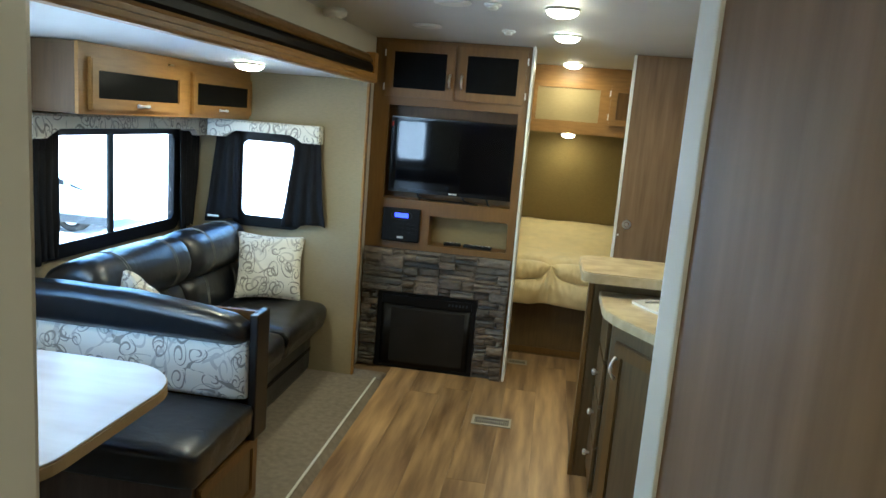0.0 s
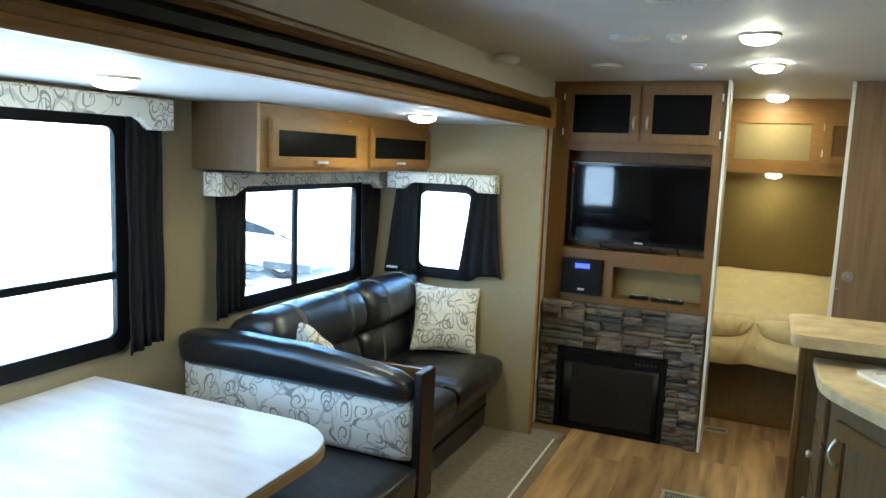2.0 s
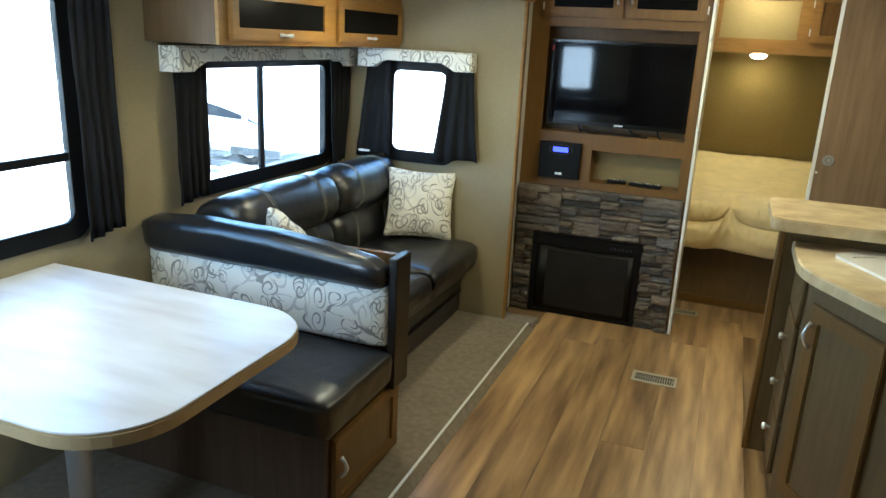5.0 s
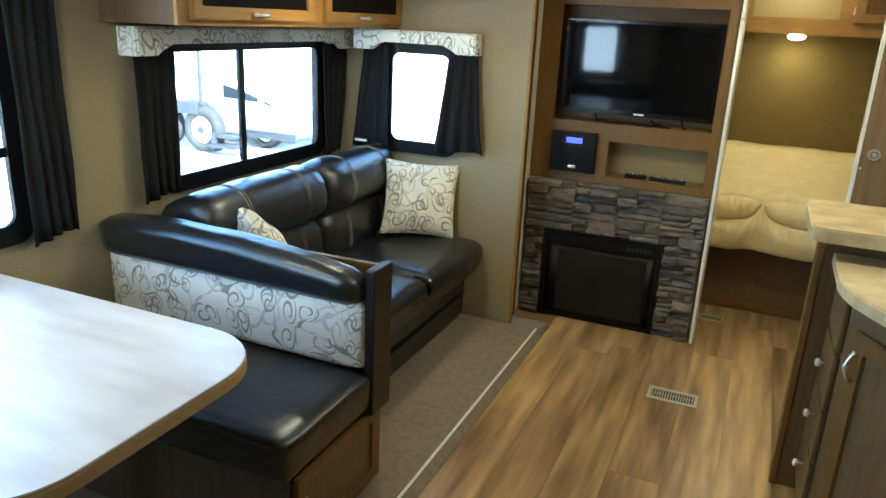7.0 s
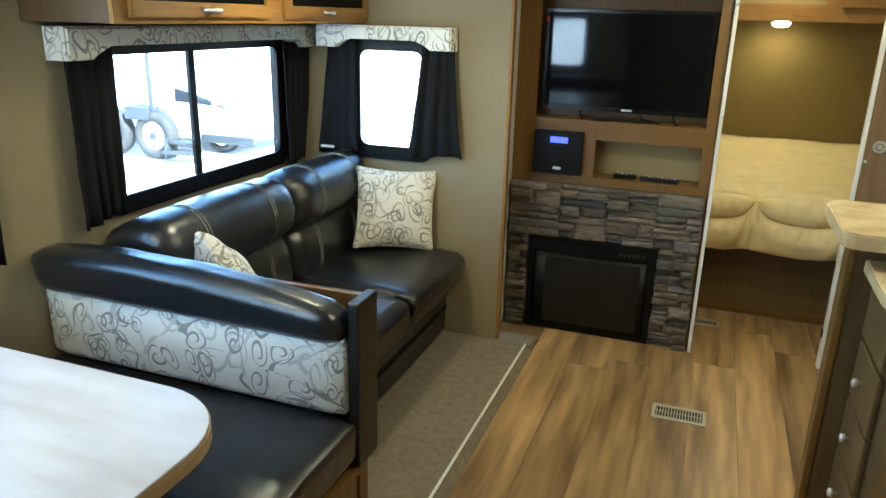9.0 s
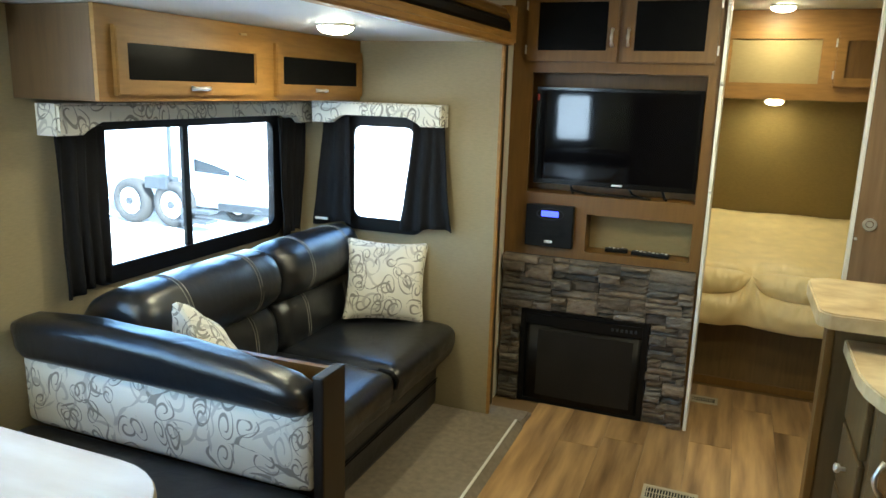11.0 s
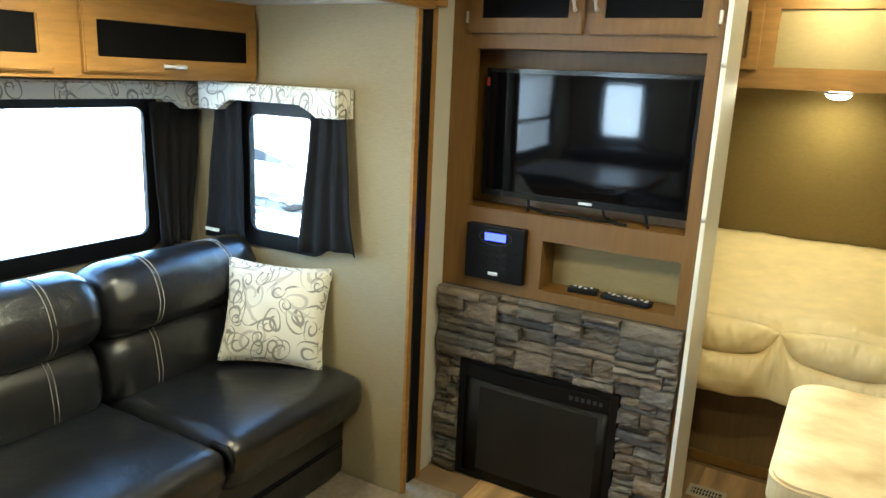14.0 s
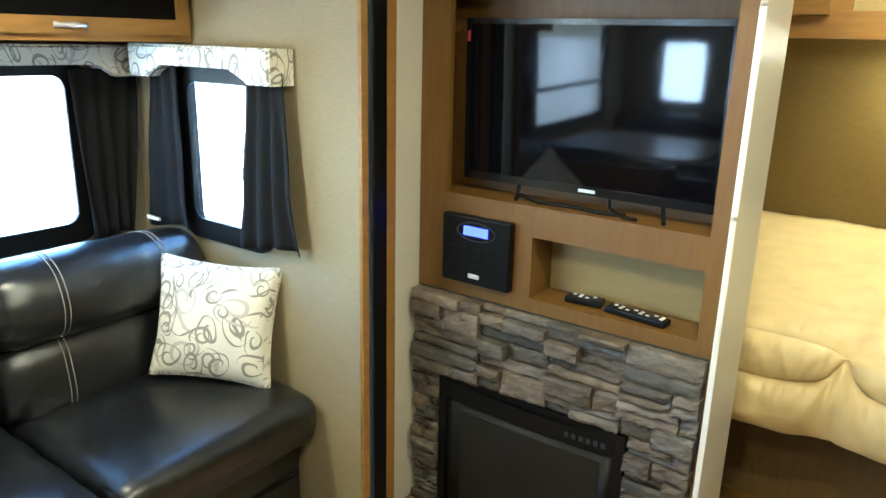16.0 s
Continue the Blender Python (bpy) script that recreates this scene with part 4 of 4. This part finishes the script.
def stone(x0, x1, z0, z1, rnd):
    """A split-faced stone with a slanted, chipped front."""
    bm = bmesh.new()
    front = 4.386 - rnd.uniform(0.014, 0.052)
    tilt_x, tilt_z = rnd.uniform(-0.010, 0.010), rnd.uniform(-0.006, 0.010)
    nx, nz = max(3, int((x1 - x0) / 0.016)), max(3, int((z1 - z0) / 0.009))
    g = {}
    off = Vector((rnd.uniform(0, 50), rnd.uniform(0, 50), 0))
    for i in range(nx + 1):
        for j in range(nz + 1):
            u, v = i / nx, j / nz
            x, z = x0 + (x1 - x0) * u, z0 + (z1 - z0) * v
            rim = i in (0, nx) or j in (0, nz)
            flake = noise.noise(Vector((x * 14, z * 34, 0)) + off)
            d = 0.0045 * math.floor(flake * 2.6) / 2.6 + 0.0016 * noise.noise(Vector((x * 90, z * 120, 3)) + off)
            d += tilt_x * (u - 0.5) + tilt_z * (v - 0.5)
            e = rnd.uniform(0.002, 0.009) if rim else 0.0
            jz = 0.0022 * noise.noise(Vector((x * 60, 9, z * 20)) + off)
            g[i, j] = bm.verts.new((x, min(4.383, front + d + e), z + jz))
    for i in range(nx):
        for j in range(nz):
            bm.faces.new((g[i, j], g[i + 1, j], g[i + 1, j + 1], g[i, j + 1]))
    rim = [g[i, 0] for i in range(nx + 1)] + [g[nx, j] for j in range(1, nz + 1)] + [g[i, nz] for i in range(nx - 1, -1, -1)] + [g[0, j] for j in range(nz - 1, 0, -1)]
    back = [bm.verts.new((v.co.x, 4.3858, v.co.z)) for v in rim]
    for k in range(len(rim)):
        n = (k + 1) % len(rim)
        bm.faces.new((rim[n], rim[k], back[k], back[n]))
    part("stone", bm, M_STONE, sur)


rnd = random.Random(7)


def lay(x0, x1, z0, z1, hmin, hmax, lmin, lmax):
    z = z0
    while z < z1 - 0.004:
        h = min(rnd.uniform(hmin, hmax), z1 - z)
        if z1 - z - h < hmin * 0.7:
            h = z1 - z
        x = x0 + rnd.uniform(-0.004, 0.004)
        while x < x1 - 0.004:
            w = rnd.uniform(lmin, lmax)
            if x1 - x - w < lmin * 0.6:
                w = x1 - x + rnd.uniform(-0.003, 0.005)
            if h > 0.042 and rnd.random() < 0.45:
                c = z + h * rnd.uniform(0.35, 0.65)
                stone(x + 0.0012, x + w - 0.0012, z + 0.001, c - 0.001, rnd)
                stone(x + 0.0012, x + w - 0.0012, c + 0.001, z + h - 0.001, rnd)
            else:
                stone(x + 0.0012, x + w - 0.0012, z + 0.001, z + h - 0.001, rnd)
            x += w
        z += h


lay(-1.285, -1.181, 0.0, 0.504, 0.022, 0.05, 0.05, 0.11)
lay(-0.542, -0.362, 0.0, 0.504, 0.022, 0.05, 0.06, 0.13)
for x0, x1 in ((-1.285, -1.03), (-1.03, -0.80), (-0.80, -0.57), (-0.57, -0.362)):
    lay(x0, x1, 0.504, 0.775, 0.03, 0.085, 0.07, 0.25)


# ---- floor registers ----
def register(x0, x1, y0, y1, label):
    r = thing("floor_register", label, "floor vent", ((x0 + x1) / 2, (y0 + y1) / 2, 0.0))
    o = [(x0, y0), (x1, y0), (x1, y1), (x0, y1)]
    i = [(x0 + 0.014, y0 + 0.018), (x1 - 0.014, y0 + 0.018), (x1 - 0.014, y1 - 0.018), (x0 + 0.014, y1 - 0.018)]
    part("frame", ring_frame(o, i, lambda a, b, d: (a, b, d), 0.0005, 0.005), M_REGISTER, r)
    # no hole is cut: a black plate paints the darkness below the slats
    part("duct", box(x0 + 0.013, x1 - 0.013, y0 + 0.017, y1 - 0.017, 0.0003, 0.0012), M_BLACK, r, "black plate standing in for the shade in the duct")
    n = int((x1 - x0 - 0.03) / 0.0115)
    for k in range(n):
        x = x0 + 0.018 + k * 0.0115
        part("slat", box(x, x + 0.004, y0 + 0.018, y1 - 0.018, 0.001, 0.0042), M_REGISTER, r)
    part("slat", box(x0 + 0.014, x1 - 0.014, (y0 + y1) / 2 - 0.003, (y0 + y1) / 2 + 0.003, 0.0042, 0.0047), M_REGISTER, r)


register(-0.458, -0.244, 3.65, 3.77, "beige metal floor register in the plank floor")
register(-0.34, -0.20, 4.735, 4.825, "beige floor register at the bedroom doorway")


# ---- bedroom ----
bed = thing("bed", "bed with a pale gold quilted comforter on a dark wood base", "bed", (-0.1, 5.3, 0.0))
# brown wood; the darker kitchen tone also paints in shade below the quilt
part("base", box(-1.0, 0.80, 5.05, 5.85, 0.0, 0.40, 0.004), M_KITCHEN, bed, "brown wood bed base")
part("base_rail", box(-1.0, 0.80, 5.035, 5.049, 0.0, 0.045), M_CABINET, bed)


def puffed(k):
    return math.sqrt(max(0.0, math.sin(math.pi * k)))


def quilt_point(x, lobe, k):
    """Comforter over the bed's foot: a skirt (0), a stuffed band (1) and the top (2), gathered at tufts; k runs up each one."""
    gap = (x + 0.105 + 0.24) % 0.48 - 0.24
    tight = math.exp(-(abs(gap) / 0.035) ** 1.3)
    seam_low = 0.578 + 0.012 * math.cos(gap * math.pi / 0.24) + 0.082 * tight
    seam_top = 0.700 - 0.022 * tight + 0.006 * noise.noise(Vector((x * 5, 0, 0)))
    y_low, y_top = 4.872 + 0.018 * tight, 4.888 + 0.006 * tight
    if lobe == 2:
        seam_top += 0.022 * tight * (1 - math.exp(-k * 25))
    fine = noise.noise(Vector((x * 42, k * 2.2 + lobe * 9, 0))) + 0.6 * noise.noise(Vector((x * 85, k * 3 + lobe * 9, 4)))
    if lobe == 0:
        hem = 0.402 + 0.006 * math.cos(gap * math.pi / 0.24) + 0.006 * noise.noise(Vector((x * 11, 3, 0)))
        depth = (1 - k) * 0.25
        fan = 0.016 * math.cos(gap * 150 / (1 + 9 * depth)) * math.exp(-(gap / (0.030 + 0.42 * depth)) ** 2) * min(1, (1 - k) * 6) * (0.35 + 0.65 * k)
        out = 0.062 * puffed(0.10 + 0.90 * k) * (1 - 0.35 * tight) + fan + 0.011 * fine * k ** 2 * min(1.0, (1 - k) * 8) + 0.011 * noise.noise(Vector((x * 8, k * 2.4, 5)))
        return Vector((x, y_low + 0.025 * (1 - k) - out, hem + (seam_low - hem) * k))
    if lobe == 1:
        size = min(1.0, (seam_top - seam_low) / 0.12)
        out = 0.050 * puffed(k) * size + (0.009 * fine + 0.009 * noise.noise(Vector((x * 13, k * 2, 8)))) * puffed(k)
        return Vector((x, y_low + (y_top - y_low) * k - out, seam_low + (seam_top - seam_low) * k + 0.012 * puffed(k) * size * (k - 0.3)))
    rise = 0.024 * puffed(min(0.5, k * 13)) * (1 - 0.8 * tight * math.exp(-k * 25))
    soft = 0.005 * noise.noise(Vector((x * 4, k * 5, 3))) + 0.004 * noise.noise(Vector((x * 14, k * 17, 6)))
    ruck = 0.010 * fine * math.exp(-k * 22)
    return Vector((x, y_top + (5.845 - y_top) * k, seam_top + 0.150 * k ** 1.1 + rise + (soft + ruck) * min(1, k * 30)))


bm = bmesh.new()
nx = 300
steps = [(0, j / 34) for j in range(34)] + [(1, 0.5 - 0.5 * math.cos(math.pi * j / 24)) for j in range(24)] + [(2, (j / 60) ** 1.8) for j in range(61)]
rows = [[bm.verts.new(quilt_point(-1.02 + 1.84 * i / nx, lobe, k)) for i in range(nx + 1)] for lobe, k in steps]
for p, q in zip(rows, rows[1:]):
    for i in range(nx):
        bm.faces.new((p[i], p[i + 1], q[i + 1], q[i]))
q = part("comforter", bm, M_BED, bed, "pale gold puffed quilt", True)
so = q.modifiers.new("padding", "SOLIDIFY")
so.thickness, so.offset = 0.012, -1
part("mattress", box(-1.0, 0.80, 4.93, 5.845, 0.401, 0.655, 0.02), M_CREAM, bed)

bc = thing("bedroom_cabinet", "honey wood overhead cabinet with cream panel above the bed", "cabinet", (-0.1, 5.68, 1.57))
part("body", box(-0.80, 0.80, 5.53, 5.858, 1.57, 2.057, 0.003), M_CABINET, bc)
part("face_frame", wall_with_hole(-0.80, 0.80, 1.57, 2.057, [(-0.335, 0.125, 1.66, 1.90)], on_y, 5.505, 5.529), M_HONEY, bc)
part("cream_panel", box(-0.334, 0.124, 5.515, 5.528, 1.661, 1.899), M_CREAM, bc, "cream fabric panel")
for a0, a1 in ((-0.72, -0.40), (0.20, 0.52)):
    d = panel_door(bc, a0, a1, 1.645, 1.94, 5.487, -1, on_y, 0.05, M_HONEY, M_CABINET)
    for hz in (1.71, 1.88):
        part("hinge", box(a0 - 0.009, a0 - 0.001, 5.49, 5.504, hz - 0.022, hz + 0.022, 0.002), M_CHROME, d)

door = thing("door_1", "brown wood sliding bedroom door standing open", "door", (0.6, 4.42, 0.0), kind="structure")
part("leaf", box(0.252, 1.095, 4.405, 4.435, 0.004, 2.055, 0.003), M_PANEL, door)
part("edge_strip", box(0.236, 0.2515, 4.400, 4.440, 0.004, 2.055, 0.003), M_TRIM, door, "pale plastic edge strip")
latch = part("latch", ring_frame([(0.306 + 0.027 * math.cos(radians(12 * k)), 1.066 + 0.027 * math.sin(radians(12 * k))) for k in range(30)], [(0.306 + 0.016 * math.cos(radians(12 * k)), 1.066 + 0.016 * math.sin(radians(12 * k))) for k in range(30)], on_y, 4.397, 4.4045), M_CHROME, door, "round nickel flush latch")
part("latch_thumb", disc(0.306, 4.400, 1.066, 0.012, 0.01, "y", 20, 0.002), M_CHROME, latch)
part("bumper", box(0.230, 0.2355, 4.405, 4.435, 0.16, 0.20, 0.002), M_BLACK, door)
part("pin", disc(0.262, 4.402, 1.0, 0.006, 0.008, "y", 12), M_CHROME, door)


# ---- kitchen corner ----
bar = thing("breakfast_bar", "raised tan laminate breakfast bar on a dark wood panel", "counter", (0.5, 3.3, 0.0))
r = 0.07
pts = [(1.098, 3.10), (1.098, 3.56)]
pts += [(0.012 + r + r * math.cos(radians(90 + 90 * k / 8)), 3.56 - r + r * math.sin(radians(90 + 90 * k / 8))) for k in range(9)]
pts += [(0.012 + 0.05 + 0.05 * math.cos(radians(180 + 90 * k / 8)), 3.15 + 0.05 * math.sin(radians(180 + 90 * k / 8))) for k in range(9)]
part("bar_top", prism(pts, 0.955, 1.0, 0.005), M_STONETOP, bar)
part("support_panel", box(0.075, 1.098, 3.225, 3.285, 0.0, 0.9545), M_KITCHEN, bar)
part("panel_edge", box(0.052, 0.0745, 3.218, 3.292, 0.0, 0.9545, 0.004), M_CABINET, bar, "lighter wood edge strip")

counter = thing("corner_counter", "tan stone-look laminate corner counter with curved nose", "counter", (0.6, 2.6, 0.86))
nose = [(0.10, 3.215), (0.098, 2.93), (0.106, 2.86), (0.128, 2.79), (0.160, 2.73), (0.31, 2.48), (0.55, 2.08), (0.55, 1.46), (1.098, 1.46), (1.098, 3.215)]
part("worktop", prism(nose, 0.862, 0.90, 0.004), M_STONETOP, counter)
sink = thing("sink", "white drop-in kitchen sink in the corner counter", "sink", (0, 0, 0))
part("rim", ring_frame(round_rect(-0.24, 0.24, -0.20, 0.20, 0.04), round_rect(-0.205, 0.205, -0.165, 0.165, 0.05), lambda a, b, d: (a, b, d), 0.0005, 0.010), M_SINK, sink)
part("bowl_floor", prism(round_rect(-0.206, 0.206, -0.166, 0.166, 0.05), 0.0005, 0.003), M_SINK, sink)
sink.matrix_world = pose(0.50, 2.94, 0.90, 0, 0, -62)

cab = thing("kitchen_base_cabinet", "dark wood kitchen corner cabinet with three drawers", "cabinet", (0.6, 2.6, 0.0))
body = [(0.142, 3.214), (0.142, 2.865), (0.345, 2.50), (0.59, 2.10), (0.59, 1.47), (1.098, 1.47), (1.098, 3.214)]
part("body", prism(body, 0.0, 0.861), M_KITCHEN, cab)
for z0, z1, kz in ((0.48, 0.66, 0.577), (0.295, 0.47, 0.395), (0.09, 0.285, 0.205)):
    d = part("drawer_front", box(0.124, 0.1415, 2.90, 3.19, z0, z1, 0.006), M_KITCHEN, cab)
    knob(d, (0.124, 3.045, kz), (-1, 0, 0))
part("drawer_front", box(0.124, 0.1415, 2.90, 3.19, 0.675, 0.84, 0.006), M_KITCHEN, cab)
# the angled door below the sink, built flat and swung into place
a = math.atan2(2.50 - 2.865, 0.345 - 0.142)
m = Matrix.Translation((0.142, 2.865, 0)) @ Matrix.Rotation(a, 4, "Z")
adoor = thing("angled_cabinet_door", "dark wood framed door on the angled sink cabinet", "cabinet door", (0, 0, 0))
d = panel_door(adoor, 0.05, 0.40, 0.09, 0.79, -0.020, -1, on_y, 0.055, M_CABINET, M_KITCHEN, "door_frame")
pull(d, (0.078, -0.020, 0.69), (0, 0, 1), (0, -1, 0), 0.085)
adoor.matrix_world = m


# ---- ceiling fixtures ----
def ceiling_light(x, y, z, watts, label, radius=0.062, lens=M_LAMP):
    l = thing("ceiling_light", label, "ceiling light", (x, y, z), "round puck lights")
    part("ring", disc(x, y, z - 0.008, radius + 0.008, 0.012, "z", 36, 0.004), M_WHITE, l, "white trim ring", True)
    bm = bmesh.new()
    bmesh.ops.create_uvsphere(bm, u_segments=28, v_segments=10, radius=radius, matrix=Matrix.Translation((x, y, z - 0.014)) @ Matrix.Diagonal((1, 1, 0.42, 1)))
    part("lens", bm, lens, l, "lit frosted dome lens", True)
    data = bpy.data.lights.new("puck_glow", "AREA")
    data.shape, data.size = "DISK", radius * 1.5
    data.energy, data.color = watts * 0.55, (1.0, 0.82, 0.48)
    lamp = new("puck_glow", data)
    lamp.location = (x, y, z - 0.046)


ceiling_light(-0.19, 2.93, CEIL, LAMP_W, "lit round puck light on the white ceiling")
ceiling_light(-0.16, 3.74, CEIL, LAMP_W, "lit round puck light on the ceiling before the cabinet")
ceiling_light(-0.10, 5.30, CEIL, LAMP_W * 0.40, "lit round puck light on the bedroom ceiling", 0.062, M_LAMP_DIM)
ceiling_light(-0.075, 5.66, 1.57, LAMP_W * 0.16, "lit round reading light under the bedroom cabinet", 0.05, M_LAMP_DIM)
ceiling_light(-1.57, 3.18, SL_CEIL, LAMP_W * 0.5, "lit round puck light over the sofa")
ceiling_light(-1.76, 1.64, SL_CEIL, LAMP_W * 0.5, "lit round puck light over the dinette")
# assumed lamp, never in view, added to brighten the hall's wood panel
ceiling_light(-0.12, -0.45, CEIL, LAMP_W * 0.7, "added unseen puck light that brightens the hall panel")
smoke = thing("smoke_alarm", "white wall-mounted smoke alarm by the ceiling", "smoke alarm", (-1.24, 3.30, 2.02))
part("body", disc(-1.22, 3.30, 2.04, 0.055, 0.038, "z", 28, 0.008), M_WHITE, smoke, "", True)
part("grille", disc(-1.22, 3.30, 2.019, 0.03, 0.004, "z", 20), M_TRIM, smoke)
for x, y in ((-0.62, 2.91), (-0.86, 3.69)):
    sp = thing("ceiling_speaker", "flat round white ceiling speaker", "speaker", (x, y, 2.05), "ceiling speakers")
    part("rim", disc(x, y, 2.054, 0.075, 0.010, "z", 32, 0.003), M_WHITE, sp, "", True)
    part("grille", disc(x, y, 2.0475, 0.06, 0.003, "z", 32), M_TRIM, sp)
for x, y in ((-0.45, 3.70), (-0.46, 2.91)):
    sp = thing("ceiling_button", "small white round ceiling button", "ceiling fitting", (x, y, 2.05), "ceiling buttons")
    part("base", disc(x, y, 2.053, 0.035, 0.012, "z", 24, 0.003), M_WHITE, sp, "", True)
    part("cap", disc(x, y, 2.041, 0.022, 0.012, "z", 24, 0.004), M_WHITE, sp, "", True)
for x, y in ((-0.375, 2.26), (0.03, 2.30)):
    v = thing("ceiling_vent", "white slotted air vent in the ceiling", "vent", (x, y, 2.05), "ceiling vents")
    part("frame", ring_frame(round_rect(x - 0.10, x + 0.10, y - 0.06, y + 0.06, 0.02), round_rect(x - 0.08, x + 0.08, y - 0.04, y + 0.04, 0.01), lambda a, b, d: (a, b, d), 2.048, 2.0595), M_WHITE, v)
    # black plate in place of the shaded duct above the slats
    part("duct", box(x - 0.08, x + 0.08, y - 0.04, y + 0.04, 2.0575, 2.0595), M_BLACK, v)
    for k in range(9):
        part("slat", box(x - 0.076 + 0.018 * k, x - 0.068 + 0.018 * k, y - 0.04, y + 0.04, 2.049, 2.057), M_WHITE, v)


part("strap", tube([(-1.50, 3.40, 0.452), (-1.44, 3.40, 0.449), (-1.418, 3.40, 0.42), (-1.424, 3.40, 0.385)], 0.011, 8), M_BLACK, sofa, "black webbing pull strap", True)


# ---- parked vehicles outside ----
def wheel(parent, x, y, z, radius, axis="x", turn=1):
    """Tyre with a dished rim, hub and bolts; turn is the side of its outer face."""
    place = (lambda d, a, b: (x + d * turn, y + a, z + b)) if axis == "x" else (lambda d, a, b: (x + a, y + d * turn, z + b))
    bm = bmesh.new()
    prof = ((-0.11, 0.62), (-0.12, 0.85), (-0.09, 0.97), (-0.03, 1.0), (0.03, 1.0), (0.09, 0.97), (0.12, 0.85), (0.11, 0.62))
    n = 36
    loops = [[bm.verts.new(place(d, radius * f * math.cos(2 * math.pi * k / n), radius * f * math.sin(2 * math.pi * k / n))) for k in range(n)] for d, f in prof]
    for p, q in zip(loops, loops[1:] + loops[:1]):
        for k in range(n):
            bm.faces.new((p[k], p[(k + 1) % n], q[(k + 1) % n], q[k]))
    t = part("wheel", bm, M_TYRE, parent, "black tyre", True)
    c = place(0.07, 0, 0)
    part("rim", disc(*c, radius * 0.625, 0.03, axis, 28, 0.006), M_RIM, t, "white wheel rim", True)
    c = place(0.10, 0, 0)
    part("hub", disc(*c, radius * 0.17, 0.06, axis, 18, 0.008), M_GREY, t)
    for k in range(8):
        a = radians(45 * k)
        c = place(0.088, radius * 0.40 * math.cos(a), radius * 0.40 * math.sin(a))
        part("hand_hole", disc(*c, radius * 0.045, 0.012, axis, 10), M_GREY, t)


fb = thing("flatbed_trailer", "white flatbed trailer with tandem wheels on the lot", "trailer", (-9.6, 10.6, -0.8))
for wx, wy in ((-8.78, 10.30), (-9.66, 10.30)):
    wheel(fb, wx, wy, -0.42, 0.38, "y", -1)
part("bed_frame", box(-13.5, -9.0, 10.46, 10.93, -0.05, 0.10, 0.02), M_VEHICLE, fb, "pale steel bed")
part("side_panel", box(-13.5, -9.35, 10.47, 10.50, 0.10, 1.25, 0.01), M_VEHICLE, fb)
part("tool_box", box(-9.28, -8.82, 10.16, 10.46, -0.17, 0.03, 0.015), M_GREY, fb, "dark steel box over the wheels")
part("stake", box(-8.82, -8.77, 10.22, 10.27, 0.0, 1.05, 0.006), M_GREY, fb, "upright steel stake")
for k in range(2):
    part("step", box(-8.50, -7.95, 10.05 + 0.1 * k, 10.35, -0.66 + 0.15 * k, -0.61 + 0.15 * k, 0.01), M_GREY, fb, "low steel step")
part("step_rail", box(-8.50, -8.45, 10.1, 10.35, -0.75, -0.42, 0.01), M_GREY, fb)

car = thing("parked_car", "white car with dark glass parked on the lot", "car", (-9.4, 11.8, -0.8))
side = [(-7.43, -0.42), (-7.46, -0.28), (-7.75, -0.12), (-8.05, 0.0), (-8.55, 0.24), (-8.95, 0.36), (-9.9, 0.40), (-10.7, 0.28), (-11.2, 0.0), (-11.3, -0.45), (-11.2, -0.58), (-7.6, -0.58)]
bm = bmesh.new()
ends = [[bm.verts.new((x, y, z)) for x, z in side] for y in (11.0, 12.7)]
for k in range(len(side)):
    n = (k + 1) % len(side)
    bm.faces.new((ends[0][k], ends[0][n], ends[1][n], ends[1][k]))
bm.faces.new(ends[0][::-1])
bm.faces.new(ends[1])
bmesh.ops.bevel(bm, geom=[e for e in bm.edges if abs(e.verts[0].co.y - e.verts[1].co.y) < 1e-6], offset=0.05, segments=2, affect="EDGES")
part("body", bm, M_VEHICLE, car)
for pane in ([(-8.95, 0.05), (-8.20, 0.02), (-8.22, 0.10), (-8.60, 0.20), (-8.95, 0.27)], [(-8.08, 0.01), (-7.72, -0.08), (-8.10, 0.06)]):
    bm = bmesh.new()
    f = bm.faces.new([bm.verts.new((x, 10.992, z)) for x, z in pane])
    g = bmesh.ops.extrude_face_region(bm, geom=[f])
    bmesh.ops.translate(bm, verts=[v for v in g["geom"] if isinstance(v, bmesh.types.BMVert)], vec=(0, 0.02, 0))
    part("window", bm, M_CARGLASS, car, "dark window glass")
part("bumper", box(-8.45, -7.40, 10.95, 11.02, -0.60, -0.46, 0.02), M_GREY, car, "dark lower bumper")
for wx in (-8.2, -10.6):
    wheel(car, wx, 11.25, -0.50, 0.30, "y", -1)
bt = thing("parked_trailer", "low white trailer parked beyond the dinette window", "trailer", (-6.0, 0.5, -0.8))
part("body", cushion(-7.6, -5.4, -2.5, 2.2, -0.2, 0.75, 0.2, 0, 0, 8), M_VEHICLE, bt)
for y in (-0.9, 0.2):
    wheel(bt, -5.45, y, -0.45, 0.35)


# ---- floor planks, each its own piece ----
prnd = random.Random(3)
plank_w = 0.187
x = -1.06
while x < RIGHT_X:
    y = -1.14 - prnd.uniform(0, 1.8)
    while y < 5.0:
        ln = prnd.choice((1.8, 2.4, 2.1))
        a, b = max(y, -1.14), min(y + ln, 5.0)
        if b - a > 0.05:
            ob = part("plank", box(x + 0.0004, min(x + plank_w, RIGHT_X) - 0.0004, a + 0.0004, b - 0.0004, -0.0058, 0.0, 0.0006, 1), M_PLANK, floor)
        y += ln
    x += plank_w
